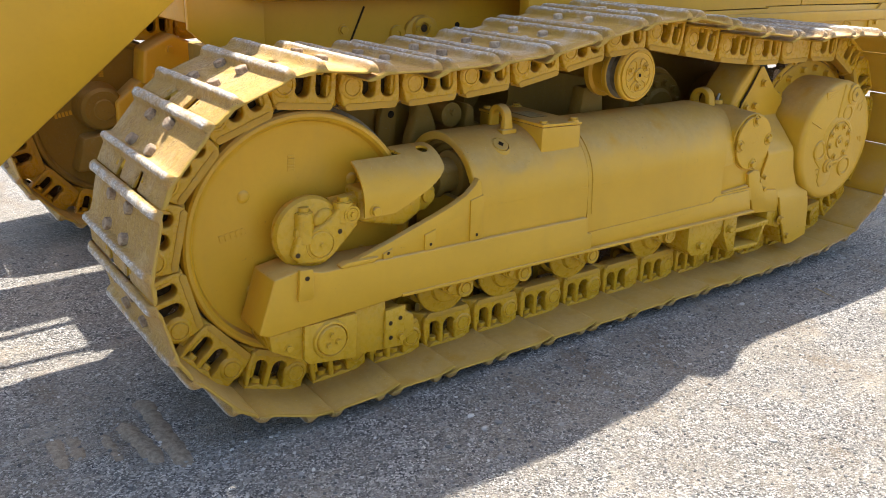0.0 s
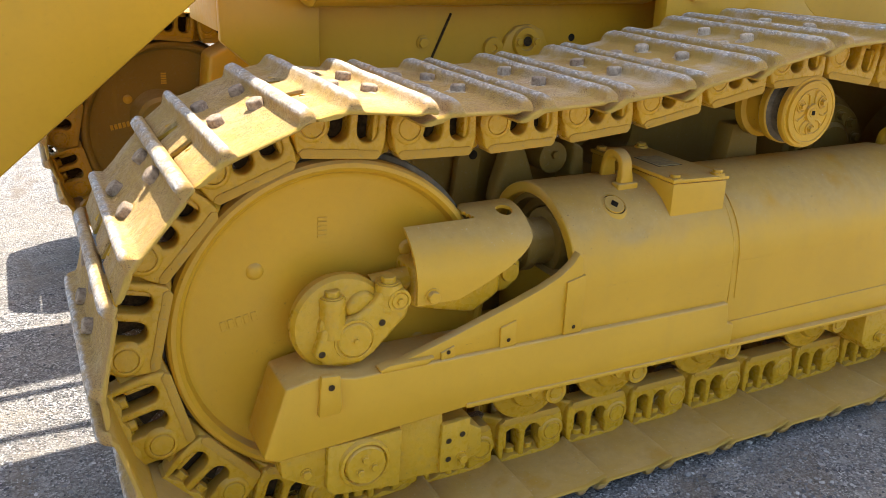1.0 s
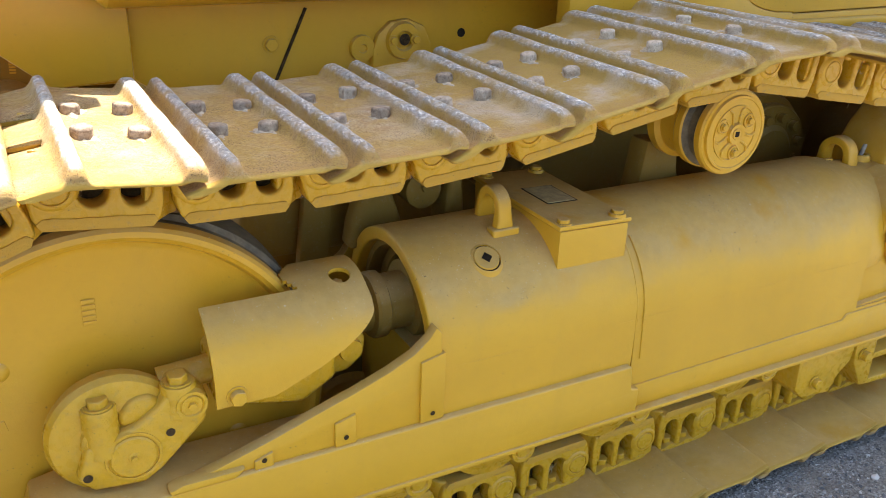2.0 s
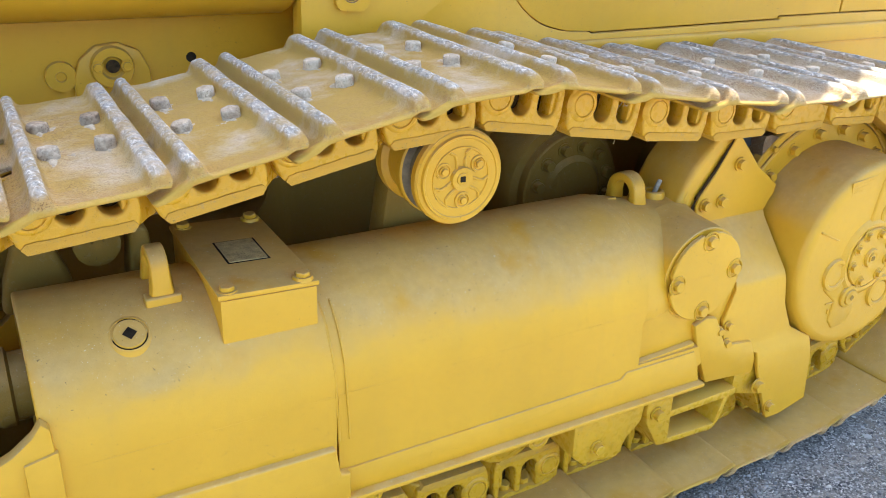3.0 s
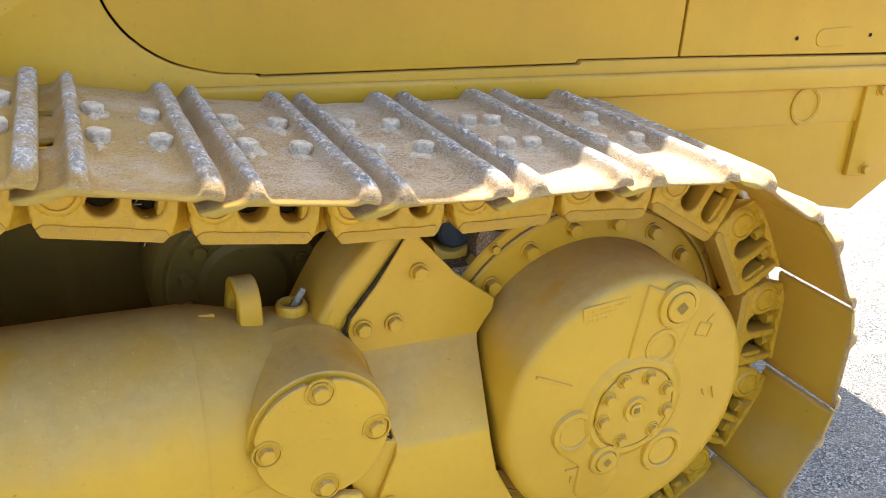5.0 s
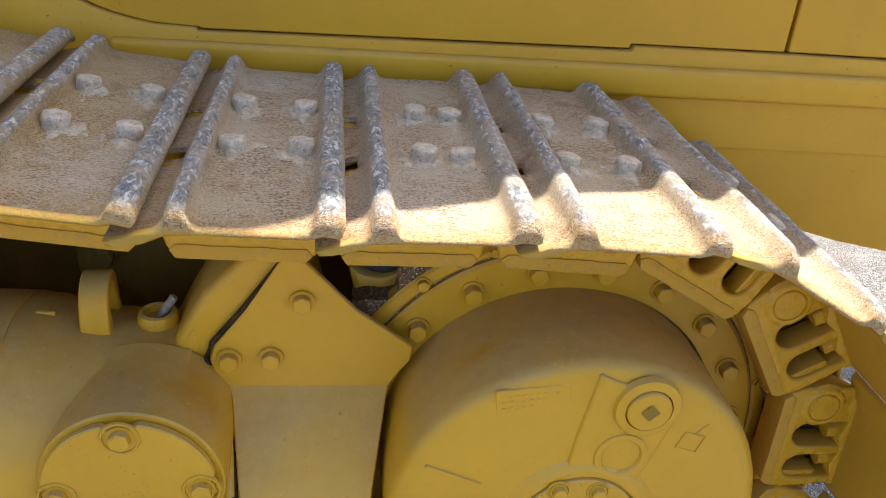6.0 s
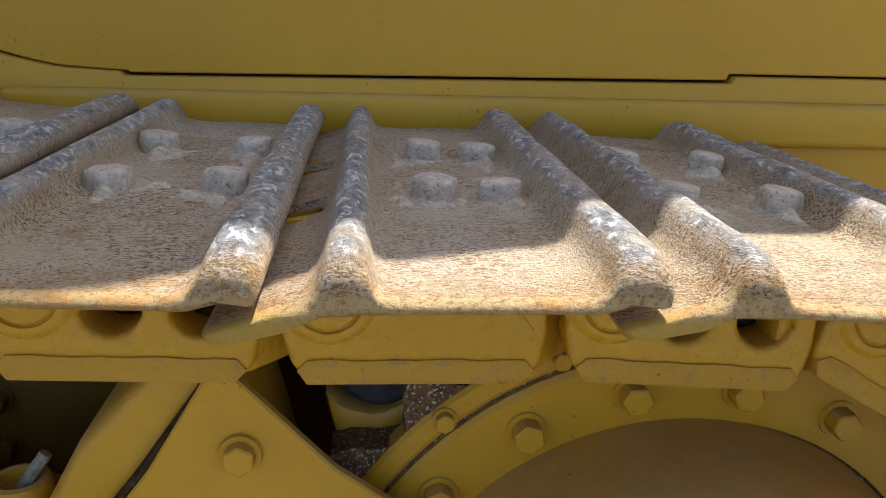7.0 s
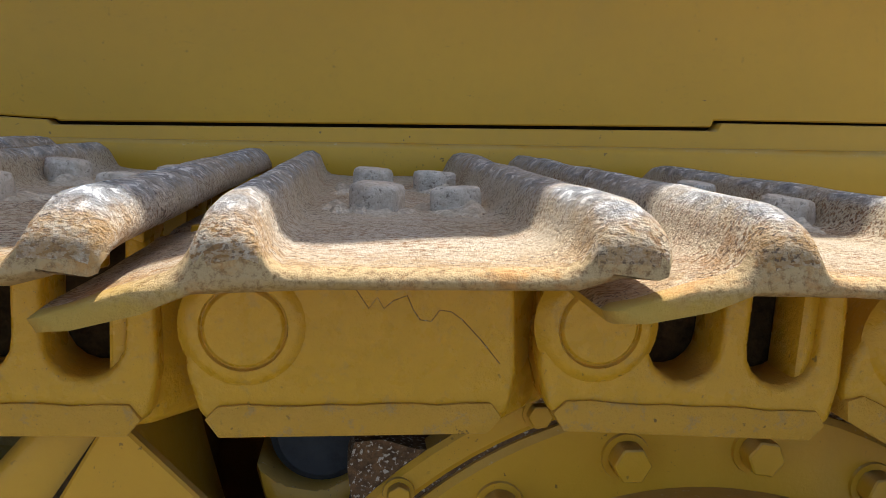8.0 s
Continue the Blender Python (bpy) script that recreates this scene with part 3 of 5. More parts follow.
def link_mesh(side, windows=True):
    """One side's link: a boss round its pin, two nut windows, and a tail set inward past the next link's boss. side: 1 near, -1 far."""
    y0, y1 = -0.114, -0.064       # outer and inner face of the head, from the chain's middle
    lo, hi = -0.067, 0.0612
    comb = [(-0.034, 0.045), (-0.035, -0.028), (-0.028, -0.054), (-0.014, lo), (0.146, lo), (0.162, -0.056), (0.166, -0.030), (0.164, 0.02), (0.158, hi)]
    for x0, x1 in ((0.147, 0.100), (0.082, 0.035)) if windows else ():
        comb += [(x0, hi), (x0, -0.008)] + arc((x0 + x1) / 2, -0.010, (x0 - x1) / 2, 0, -180, 9)[1:-1] + [(x1, -0.008), (x1, hi)]
    comb += [(-0.022, hi)]
    bm = prism(comb, y0, y1, 0.0055, 3)
    wave = [(-0.030 + 0.190 * k / 18, 0.0475 - 0.0045 * math.cos(2 * math.pi * (-0.030 + 0.190 * k / 18 - 0.061) / 0.0575)) for k in range(19)]
    prism([(-0.030, 0.0612)] + wave + [(0.160, 0.0612)], y0 - 0.0025, y1, 0.0025, 2, bm)
    for v in bm.verts:
        if v.co.y > -0.09 and v.co.x < 0.012 and v.co.z > 0.03:
            v.co.z -= 0.034
    if side < 0:
        for v in bm.verts:
            v.co.y = -v.co.y
    return bm


def tail_mesh(side):
    """The link's rear half, set inward to lie beside the next link's boss."""
    y0, y1, t0, t1, lo = -0.110, -0.066, -0.070, -0.036, -0.067
    web = bmesh.new()
    ring = []
    for x, ya, yb, za, zb in ((0.136, y0, y1, lo, 0.03), (0.160, y0 + 0.008, y1, lo, 0.03), (0.186, t0, t1, lo, 0.036), (0.236, t0, t1, lo, 0.036), (0.252, t0, t1, -0.04, 0.02)):
        ring.append([web.verts.new(p) for p in ((x, ya, za), (x, yb, za), (x, yb, zb), (x, ya, zb))])
    for a, b in zip(ring, ring[1:]):
        for i in range(4):
            web.faces.new((a[i], a[(i + 1) % 4], b[(i + 1) % 4], b[i]))
    web.faces.new(ring[0])
    web.faces.new(ring[-1][::-1])
    bmesh.ops.recalc_face_normals(web, faces=web.faces)
    bevel(web, 0.007, 3)
    for f in web.faces:
        f.material_index = 1 if f.calc_center_median().x > 0.205 else 0
    if side < 0:
        for v in web.verts:
            v.co.y = -v.co.y
    return web


def rail_mesh():
    """The rail's foot: a chipped flange along the link, uneven along its upper edge."""
    top = [(0.150 - 0.166 * k / 10, -0.0485 + 0.0006 * math.sin(2.3 * k) + 0.0004 * math.sin(5.1 * k)) for k in range(11)]
    return prism([(-0.016, -0.0685), (0.148, -0.0685), (0.157, -0.058)] + top + [(-0.024, -0.057)], -0.1164, -0.066, 0.0012, 2)


def pin_mesh():
    y0 = -0.114
    return lathe([(0.0, y0 - 0.0045), (0.0225, y0 - 0.0045), (0.0242, y0 - 0.003), (0.0247, y0 - 0.0015), (0.0255, y0 - 0.0015), (0.0265, y0 - 0.0042), (0.030, y0 - 0.0045), (0.0335, y0 - 0.0028), (0.037, y0 + 0.0005), (0.040, y0 + 0.004), (0.02, y0 + 0.006), (0.02, 0.105), (0.0, 0.105)], 0, 0, 30)


def joint_line_mesh():
    """The saw-toothed parting line across the split link."""
    line = [(0.058, 0.024), (0.066, 0.023), (0.074, 0.011), (0.079, 0.018), (0.083, 0.011), (0.089, 0.016), (0.097, 0.019), (0.101, 0.010), (0.105, 0.004), (0.112, 0.003), (0.117, 0.010), (0.124, 0.009), (0.131, 0.004), (0.143, -0.009), (0.155, -0.024)]
    return tube([(x, -0.1140, z) for x, z in line], 0.00032, 5)


SHOE_ME = to_mesh("track_shoe", shoe_mesh(), [SHOE, SHOE_UNDER, SHOE_END], 62)
LINK_ME = to_mesh("track_link", link_mesh(1), CAST)
LINK_FAR_ME = to_mesh("track_link", link_mesh(-1), CAST)
TAIL_ME = to_mesh("link_tail", tail_mesh(1), [CAST, FLECK])
TAIL_FAR_ME = to_mesh("link_tail", tail_mesh(-1), [CAST, FLECK])
# dark sheet that paints the shade inside the nut windows
BACK_ME = to_mesh("window_grease", block(0.030, 0.152, -0.064, -0.056, -0.036, 0.052, 0.002, 1), DARK_BROWN)
RAIL_ME = to_mesh("rail", rail_mesh(), RAIL)
MASTER_ME = to_mesh("master_link", link_mesh(1, False), CAST)
JOINT_ME = to_mesh("joint_line", joint_line_mesh(), FLECK)
WORN_BOLT_ME = to_mesh("shoe_bolt", worn_bolt_mesh(), BOLT_RUST, 60)
BUSH_ME = to_mesh("bushing", lathe([(0.0, -0.062), (0.030, -0.062), (0.033, -0.058), (0.033, 0.058), (0.030, 0.062), (0.0, 0.062)], 0, 0, 24), BUSHING)
PIN_ME = to_mesh("pin", pin_mesh(), CAST)
UP = Matrix.Rotation(radians(-90), 4, "X")       # turns a bolt's axis from -y to +z
DOWN = Matrix.Rotation(radians(90), 4, "X")


def build_track(shift, front_only=False):
    rng = random.Random(3)
    n = len(PINS)
    for i in range(n):
        m = link_matrix(i, MID + shift)
        if front_only and m.translation.x > 0.0:
            continue
        mid = m @ Matrix.Translation((PITCH / 2, 0, SHOE_FOOT))
        shoe = part("track_shoe", SHOE_ME, None, MACHINE, "worn double-rib steel shoe, rusty and dusty", mid @ Matrix.Translation((0, -0.3, 0)) @ Matrix.Rotation(rng.uniform(-0.004, 0.004), 4, "Z"))
        for bx in (-0.029, 0.022) if i == 0 else (-0.057, 0.029):
            for by in (0.232, 0.390):
                lean = Matrix.Rotation(rng.uniform(0, 6.0), 4, "Z") @ Matrix.Diagonal((1, 1, rng.uniform(0.90, 1.20), 1))
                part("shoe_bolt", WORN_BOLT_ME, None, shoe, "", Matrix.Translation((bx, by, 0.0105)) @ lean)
        master = i == 0 and shift == 0
        link = part("master_link" if master else "track_link", MASTER_ME if master else LINK_ME, None, MACHINE, "split yellow master link with a saw-toothed joint" if master else "yellow cast track link with two nut windows", m)
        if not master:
            part("window_grease", BACK_ME, None, link, "dark sheet standing in for shade behind the nut windows")
        if master:
            part("joint_line", JOINT_ME, None, link, "thin saw-toothed joint line")
        part("link_tail", TAIL_ME, None, link)
        part("rail", RAIL_ME, None, link)
        part("pin", PIN_ME, None, link)
        part("bushing", BUSH_ME, None, link, "rusty bushing")
        back = part("track_link", LINK_FAR_ME, None, MACHINE, "", m)
        part("link_tail", TAIL_FAR_ME, None, back)
        for bx in (0.061, 0.118):
            part("nut", bolt_mesh(0.029, 0.020, CAST, False), None, link, "", Matrix.Translation((bx, -0.092, 0.050)) @ DOWN @ Matrix.Rotation(rng.uniform(0, 1), 4, "Y"))


build_track(0.0)


def build_mud():
    """Crumbs of dried mud caked round the bolts of the upper shoes."""
    rng = random.Random(21)
    verts, faces = [], []
    nx, ny = 34, 76
    for i in range(len(PINS)):
        m = link_matrix(i, MID) @ Matrix.Translation((PITCH / 2, -0.3, SHOE_FOOT))
        x, z = m.translation.x, m.translation.z
        if z < 0.75 or x < -0.75:
            continue
        lean = 0.30 - 0.22 * min(1.0, max(0.0, (x - 0.7) / 0.7))
        off = Vector((rng.uniform(0, 50), rng.uniform(0, 50), 0))
        marks = {}
        for a in range(nx + 1):
            for b in range(ny + 1):
                u, v = -0.066 + 0.106 * a / nx, 0.16 + 0.28 * b / ny
                near = min(math.hypot(u - bx, v - by) for bx in ((-0.029, 0.022) if i == 0 else (-0.057, 0.029)) for by in (0.232, 0.390))
                rim = max(0.0, 1 - near / 0.070)
                side = 0.75 * max(0.0, 1 - min(abs(u + 0.066), abs(u - 0.040)) / 0.022)
                q = noise.noise(Vector((u * 38, v * 26, 0)) + off) * 0.50 + noise.noise(Vector((u * 95, v * 95, 3)) + off) * 0.30
                edge = min(1.0, (u + 0.068) / 0.012, (0.042 - u) / 0.012, (v - 0.155) / 0.03, (0.445 - v) / 0.03)
                h = 0.0110 * (1.10 * rim + side + q - 0.40 - lean * 1.2) - 0.012 * (1 - edge) + 0.0022 * noise.noise(Vector((u * 330, v * 330, 1)) + off)
                if h > -0.0028:
                    marks[a, b] = len(verts)
                    verts.append((m @ Vector((u, v, 0.0072 + min(h, 0.0115))))[:])
        for (a, b), k in marks.items():
            if (a + 1, b) in marks and (a, b + 1) in marks and (a + 1, b + 1) in marks:
                faces.append((k, marks[a + 1, b], marks[a + 1, b + 1], marks[a, b + 1]))
    me = bpy.data.meshes.new("dried_mud")
    me.from_pydata(verts, [], faces)
    me.materials.append(MUD)
    me.polygons.foreach_set("use_smooth", [True] * len(me.polygons))
    tagged(new("dried_mud", me), "grey dried mud caked round the bolts of the track shoes", "mud", "", "stuff")


build_mud()


def build_idler(shift, paint=None):
    x, z = IDLER
    y = MID + shift
    bm = lathe([(0, y - 0.080), (0.07, y - 0.080), (0.18, y - 0.083), (0.322, y - 0.080), (0.338, y - 0.088), (0.346, y - 0.106), (0.355, y - 0.113), (0.364, y - 0.111), (0.370, y - 0.104), (0.372, y - 0.080)], x, z, 112)
    tread = lathe([(0.372, y - 0.080), (0.373, y - 0.066), (0.383, y - 0.060), (0.385, y - 0.050), (0.385, y + 0.050), (0.383, y + 0.060), (0.373, y + 0.066), (0.372, y + 0.080)], x, z, 112)
    for f in tread.faces:
        f.material_index = 1
    join(bm, tread)
    back = lathe([(0.372, y + 0.080), (0.364, y + 0.111), (0.346, y + 0.106), (0.322, y + 0.080), (0, y + 0.080)], x, z, 112)
    join(bm, back)
    idler = part("front_idler", bm, [paint or PAINT, WORN], MACHINE, "large yellow cast idler wheel with a rounded rim", None, 28)
    for a, r in ((142, 0.225), (40, 0.225), (-25, 0.225), (222, 0.225), (285, 0.225)):
        part("cast_boss", lathe([(0, y - 0.090), (0.009, y - 0.0895), (0.015, y - 0.087), (0.021, y - 0.080)], x + r * math.cos(radians(a)), z + r * math.sin(radians(a)), 20), PAINT, idler)
    for a, r, w, tilt in ((172, 0.22, 0.084, 10), (97, 0.22, 0.050, 88)):
        c, s = math.cos(radians(tilt)), math.sin(radians(tilt))
        bm = bmesh.new()
        for k in range(5):
            u = (k - 2) * w / 5
            block(u - w / 14, u + w / 14, 0, 0.0022, -0.011, 0.011, 0.0008, 1, bm)
        m = Matrix.Translation((x + r * math.cos(radians(a)), y - 0.0845, z + r * math.sin(radians(a)))) @ Matrix(((c, 0, -s, 0), (0, 1, 0, 0), (s, 0, c, 0), (0, 0, 0, 1)))
        part("cast_marks", bm, PAINT, idler, "", m)
    return idler


build_idler(0.0)


def build_idler_yoke():
    """The casting that carries the idler's shaft, with its cap, bolts and link to the recoil rod."""
    x, z = IDLER
    body = bmesh.new()
    lathe([(0.060, 0.245), (0.080, 0.205), (0.102, 0.170), (0.111, 0.150), (0.111, 0.134), (0.104, 0.123), (0.092, 0.119), (0.0, 0.117)], -0.627, 0.557, 48, body)
    face = [(-0.699, 0.504), (-0.675, 0.477), (-0.594, 0.468), (-0.562, 0.488), (-0.484, 0.564), (-0.476, 0.608), (-0.503, 0.644), (-0.535, 0.643), (-0.562, 0.610), (-0.596, 0.585), (-0.645, 0.569), (-0.678, 0.563)]
    prism(face, 0.095, 0.16, 0.010, 4, body)
    yoke = part("idler_yoke", body, CAST, MACHINE, "rounded yellow casting holding the idler shaft")
    part("shaft_cap", lathe([(0.0, 0.090), (0.036, 0.090), (0.039, 0.093), (0.039, 0.10)], x, z, 32), CAST, yoke)
    part("cap_ring", lathe([(0.041, 0.098), (0.042, 0.093), (0.046, 0.093), (0.048, 0.098)], x, z, 32), CAST, yoke)
    part("grease_nipple", lathe([(0, 0.082), (0.005, 0.082), (0.006, 0.088), (0.010, 0.0895), (0.010, 0.091)], x, z, 12), CAST, yoke)
    part("end_cap", lathe([(0, 0.086), (0.017, 0.086), (0.0185, 0.089), (0.021, 0.086), (0.026, 0.086), (0.028, 0.098)], -0.507, 0.605, 28), CAST, yoke)
    part("end_screw", lathe([(0, 0.080), (0.007, 0.080), (0.008, 0.087)], -0.507, 0.605, 6), CAST, yoke)
    for bx, bz in ((-0.682, 0.508), (-0.545, 0.558)):
        part("bolt_hole", lathe([(0.0078, 0.0940), (0, 0.0940)], bx, bz, 16), DARK_BROWN, yoke)
    # upright clamp bosses with bolt heads on top, and the webs that tie them to the casting
    for bx, bz, r, low in ((-0.650, 0.628, 0.0285, 0.088), (-0.522, 0.640, 0.030, 0.055)):
        bm = bmesh.new()
        tube([(bx, 0.120, bz - low), (bx, 0.119, bz - low * 0.75), (bx, 0.117, bz - 0.02), (bx, 0.116, bz - 0.004), (bx, 0.116, bz)], [r * 1.12, r * 1.04, r, r, r * 0.92], 28, bm)
        part("clamp_boss", bm, CAST, yoke)
        bolt(yoke, bx, 0.116, bz, 0.033, 0.013, CAST, 0.4, axis=UP)
    part("boss_web", prism([(-0.625, 0.600), (-0.600, 0.628), (-0.570, 0.630), (-0.548, 0.610), (-0.560, 0.585), (-0.620, 0.575)], 0.108, 0.17, 0.012, 4), CAST, yoke)
    part("boss_web", prism([(-0.690, 0.545), (-0.680, 0.585), (-0.665, 0.600), (-0.640, 0.580), (-0.650, 0.540)], 0.112, 0.18, 0.012, 4), CAST, yoke)
    part("boss_foot", lathe([(0.034, 0.135), (0.030, 0.106), (0.024, 0.101), (0.0, 0.101)], -0.652, 0.566, 24), CAST, yoke)
    part("neck", tube([(-0.545, 0.165, 0.612), (-0.47, 0.165, 0.622), (-0.40, 0.17, 0.625)], [0.030, 0.026, 0.026], 20), CAST, yoke)


build_idler_yoke()


def build_guard_hood():
    """The bent cover over the recoil yoke: a shoulder and a skirt, with one round hole and one bolt."""
    cy, cz, r = 0.215, 0.622, 0.134
    bm = bmesh.new()
    cols = []
    nu, nv = 48, 70
    for i in range(nu + 1):
        col = []
        u = i / nu
        for k in range(nv + 1):
            v = k / nv                      # from the back over the top to the skirt's lower edge
            if v < 0.80:
                a = radians(52 + 128 * v / 0.80)
                y, z = cy + r * math.cos(a), cz + r * math.sin(a)
            else:
                y, z = cy - r, cz - 0.034 * (v - 0.80) / 0.20
            end = -0.165 - 0.20 * (max(0.0, 0.705 - z) / 0.117) ** 1.5 if y < cy else -0.165
            col.append(bm.verts.new((-0.468 + (end + 0.468) * u, y, z)))
        cols.append(col)
    hole, rim = Vector((-0.206, 0.176, 0.750)), set()
    for a, b in zip(cols, cols[1:]):
        for k in range(nv):
            c = (a[k].co + b[k + 1].co) / 2
            if (c - hole).length < 0.020:
                rim.update((a[k], a[k + 1], b[k + 1], b[k]))
                continue
            if c.y > 0.160 and c.x < -0.290 - 0.020 * math.sin((c.y - 0.160) * 40):
                continue
            bm.faces.new((a[k], a[k + 1], b[k + 1], b[k]))
    for v in rim:
        if v.link_faces:
            v.co = hole + (v.co - hole).normalized() * 0.0205
    loose = [v for v in bm.verts if not v.link_faces]
    bmesh.ops.delete(bm, geom=loose, context="VERTS")
    bmesh.ops.recalc_face_normals(bm, faces=bm.faces)
    if bm.faces[0].normal.y > 0:
        bmesh.ops.reverse_faces(bm, faces=bm.faces)
    bmesh.ops.solidify(bm, geom=bm.faces[:], thickness=0.008)
    hood = part("yoke_cover", bm, PAINT, MACHINE, "bent yellow steel cover over the recoil yoke")
    bolt(hood, -0.432, 0.082, 0.606, 0.028, 0.012, PAINT, 0.3)
    bm = bmesh.new()
    tube([(-0.205, 0.195, 0.700), (-0.207, 0.186, 0.730)], 0.012, 6, bm)
    part("inner_screw", bm, PAINT, hood)
    rod = bmesh.new()
    lathe([(0, -0.34), (0.050, -0.34), (0.052, -0.33), (0.052, -0.115), (0.066, -0.112), (0.070, -0.106), (0.070, -0.085), (0.060, -0.080), (0.060, -0.03), (0.082, -0.028), (0.084, -0.02), (0.084, 0.2)], 0, 0, 36, rod)
    m = Matrix.Translation((0.0, 0.27, 0.62)) @ Matrix(((0, 1, 0, 0), (1, 0, 0, 0), (0, 0, 1, 0), (0, 0, 0, 1)))
    # darker yellow paints the shade under the cover
    part("recoil_rod", rod, SHADE_YELLOW, MACHINE, "thick yellow recoil rod", m)
    jaw = prism([(-0.30, 0.55), (-0.20, 0.55), (-0.165, 0.575), (-0.16, 0.62), (-0.20, 0.65), (-0.30, 0.64)], 0.155, 0.21, 0.012, 3)
    jaw = part("rod_jaw", jaw, CAST, MACHINE)
    part("jaw_pin", lathe([(0, 0.146), (0.022, 0.146), (0.024, 0.155)], -0.195, 0.60, 24), CAST, jaw)
    part("yoke_side", prism([(-0.46, 0.56), (-0.30, 0.52), (-0.23, 0.56), (-0.23, 0.66), (-0.46, 0.66)], 0.13, 0.30, 0.015, 3), CAST, MACHINE)


build_guard_hood()


# ---- roller frame ----
def build_frame():
    cy, cz, r = 0.288, 0.555, 0.209
    # tube housing: a shell whose front mouth is cut back below
    def soft(t):
        t = min(1.0, max(0.0, t))
        return t * t * (3 - 2 * t)

    def pocket(x, deg):
        """A rounded hollow below the fill plug, deepest at its lower end."""
        u = (x - 0.122) / 0.074
        v = max(0.0, (deg - 133) / 21)
        return 0.006 * soft((deg - 110) / 34) * (1 - soft(((abs(u) ** 2.6 + v ** 2.6) ** (1 / 2.6) - 0.56) / 0.56))

    def shell(x0, x1, rr, wall, name, label, nseg=36, mouth=False, a0=-8, a1=188, step=0.05):
        bm = bmesh.new()
        outer, inner = [], []
        steps = max(2, int((x1 - x0) / step))
        for i in range(steps + 1):
            x = x0 + (x1 - x0) * i / steps
            ro, ri = [], []
            for k in range(nseg + 1):
                deg = a1 + (a0 - a1) * k / nseg
                a = radians(deg)
                dent = pocket(x, deg) if mouth else 0.0
                wave = 0.0010 * noise.noise(Vector((x * 7, deg * 0.05, 3.1)))
                for lst, q in ((ro, rr - dent + wave), (ri, rr - wall)):
                    lst.append(bm.verts.new((x, cy + q * math.cos(a), cz + q * math.sin(a))))
            outer.append(ro)
            inner.append(ri)
        for i in range(steps):
            for k in range(nseg):
                bm.faces.new((outer[i][k], outer[i][k + 1], outer[i + 1][k + 1], outer[i + 1][k]))
                bm.faces.new((inner[i][k], inner[i + 1][k], inner[i + 1][k + 1], inner[i][k + 1]))
        for e in (0, steps):
            for k in range(nseg):
                bm.faces.new((outer[e][k], inner[e][k], inner[e][k + 1], outer[e][k + 1]))
        for k in (0, nseg):
            for i in range(steps):
                bm.faces.new((outer[i][k], outer[i + 1][k], inner[i + 1][k], inner[i][k]))
        bmesh.ops.recalc_face_normals(bm, faces=bm.faces)
        if mouth:
            edges = [e for e in bm.edges if all(abs(v.co.x - x0) < 1e-5 for v in e.verts) and e.calc_face_angle(0) > 0.8]
            bmesh.ops.bevel(bm, geom=edges, offset=0.005, segments=3, profile=0.5, affect="EDGES")
        return part(name, bm, PAINT, MACHINE, label)
    shell(-0.056, 0.446, r + 0.003, 0.030, "recoil_housing", "smooth yellow tube housing, dusty on top", 110, True, step=0.0075)
    shell(0.444, 1.225, r, 0.030, "recoil_housing", "smooth yellow tube housing, dusty on top", 60)
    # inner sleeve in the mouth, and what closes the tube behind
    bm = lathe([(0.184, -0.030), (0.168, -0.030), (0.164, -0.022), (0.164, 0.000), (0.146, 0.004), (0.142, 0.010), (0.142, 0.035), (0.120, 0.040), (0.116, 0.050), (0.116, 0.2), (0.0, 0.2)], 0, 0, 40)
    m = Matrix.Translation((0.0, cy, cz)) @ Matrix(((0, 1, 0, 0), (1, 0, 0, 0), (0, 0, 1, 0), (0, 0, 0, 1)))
    # darker yellow paints the shade inside the mouth
    part("mouth_sleeve", bm, SHADE_YELLOW, MACHINE, "", m)
    # shoulder to the pivot block
    bm = bmesh.new()
    rings = []
    for x, q in ((1.222, r - 0.002), (1.26, r - 0.006), (1.30, r - 0.015), (1.34, r - 0.024), (1.40, r - 0.028), (1.47, r - 0.03)):
        rings.append([bm.verts.new((x, cy + q * math.cos(radians(188 - 196 * k / 36)), cz + q * math.sin(radians(188 - 196 * k / 36)))) for k in range(37)])
    for a, b in zip(rings, rings[1:]):
        for k in range(36):
            bm.faces.new((a[k], a[k + 1], b[k + 1], b[k]))
    bm.faces.new(rings[-1])
    part("pivot_shoulder", bm, PAINT, MACHINE)
    # flat lower side below the tube
    part("frame_side", prism([(0.452, 0.31), (1.36, 0.31), (1.44, 0.36), (1.42, 0.412), (1.222, 0.412), (1.216, 0.555), (0.452, 0.556)], 0.0788, 0.5, 0.0), PAINT, MACHINE)
    part("frame_hollow", prism([(1.21, 0.395), (1.45, 0.395), (1.47, 0.57), (1.21, 0.57)], 0.100, 0.5, 0.02, 3), PAINT, MACHINE)
    part("frame_side", prism([(-0.06, 0.31), (0.446, 0.31), (0.446, 0.556), (-0.055, 0.556)], 0.0757, 0.5, 0.0), PAINT, MACHINE)
    # raised weld ribs at the joint of the two halves
    bm = bmesh.new()
    for dx in (0.0, 0.022):
        pts = [(0.446 + dx, cy + (r + 0.0015) * math.cos(radians(a)), cz + (r + 0.0015) * math.sin(radians(a))) for a in range(128, 181, 4)]
        tube(pts + [(0.450 + dx, 0.0785, 0.50), (0.452 + dx, 0.0780, 0.45)], 0.0022 if dx else 0.003, 6, bm)
    part("weld_bead", bm, PAINT, MACHINE)
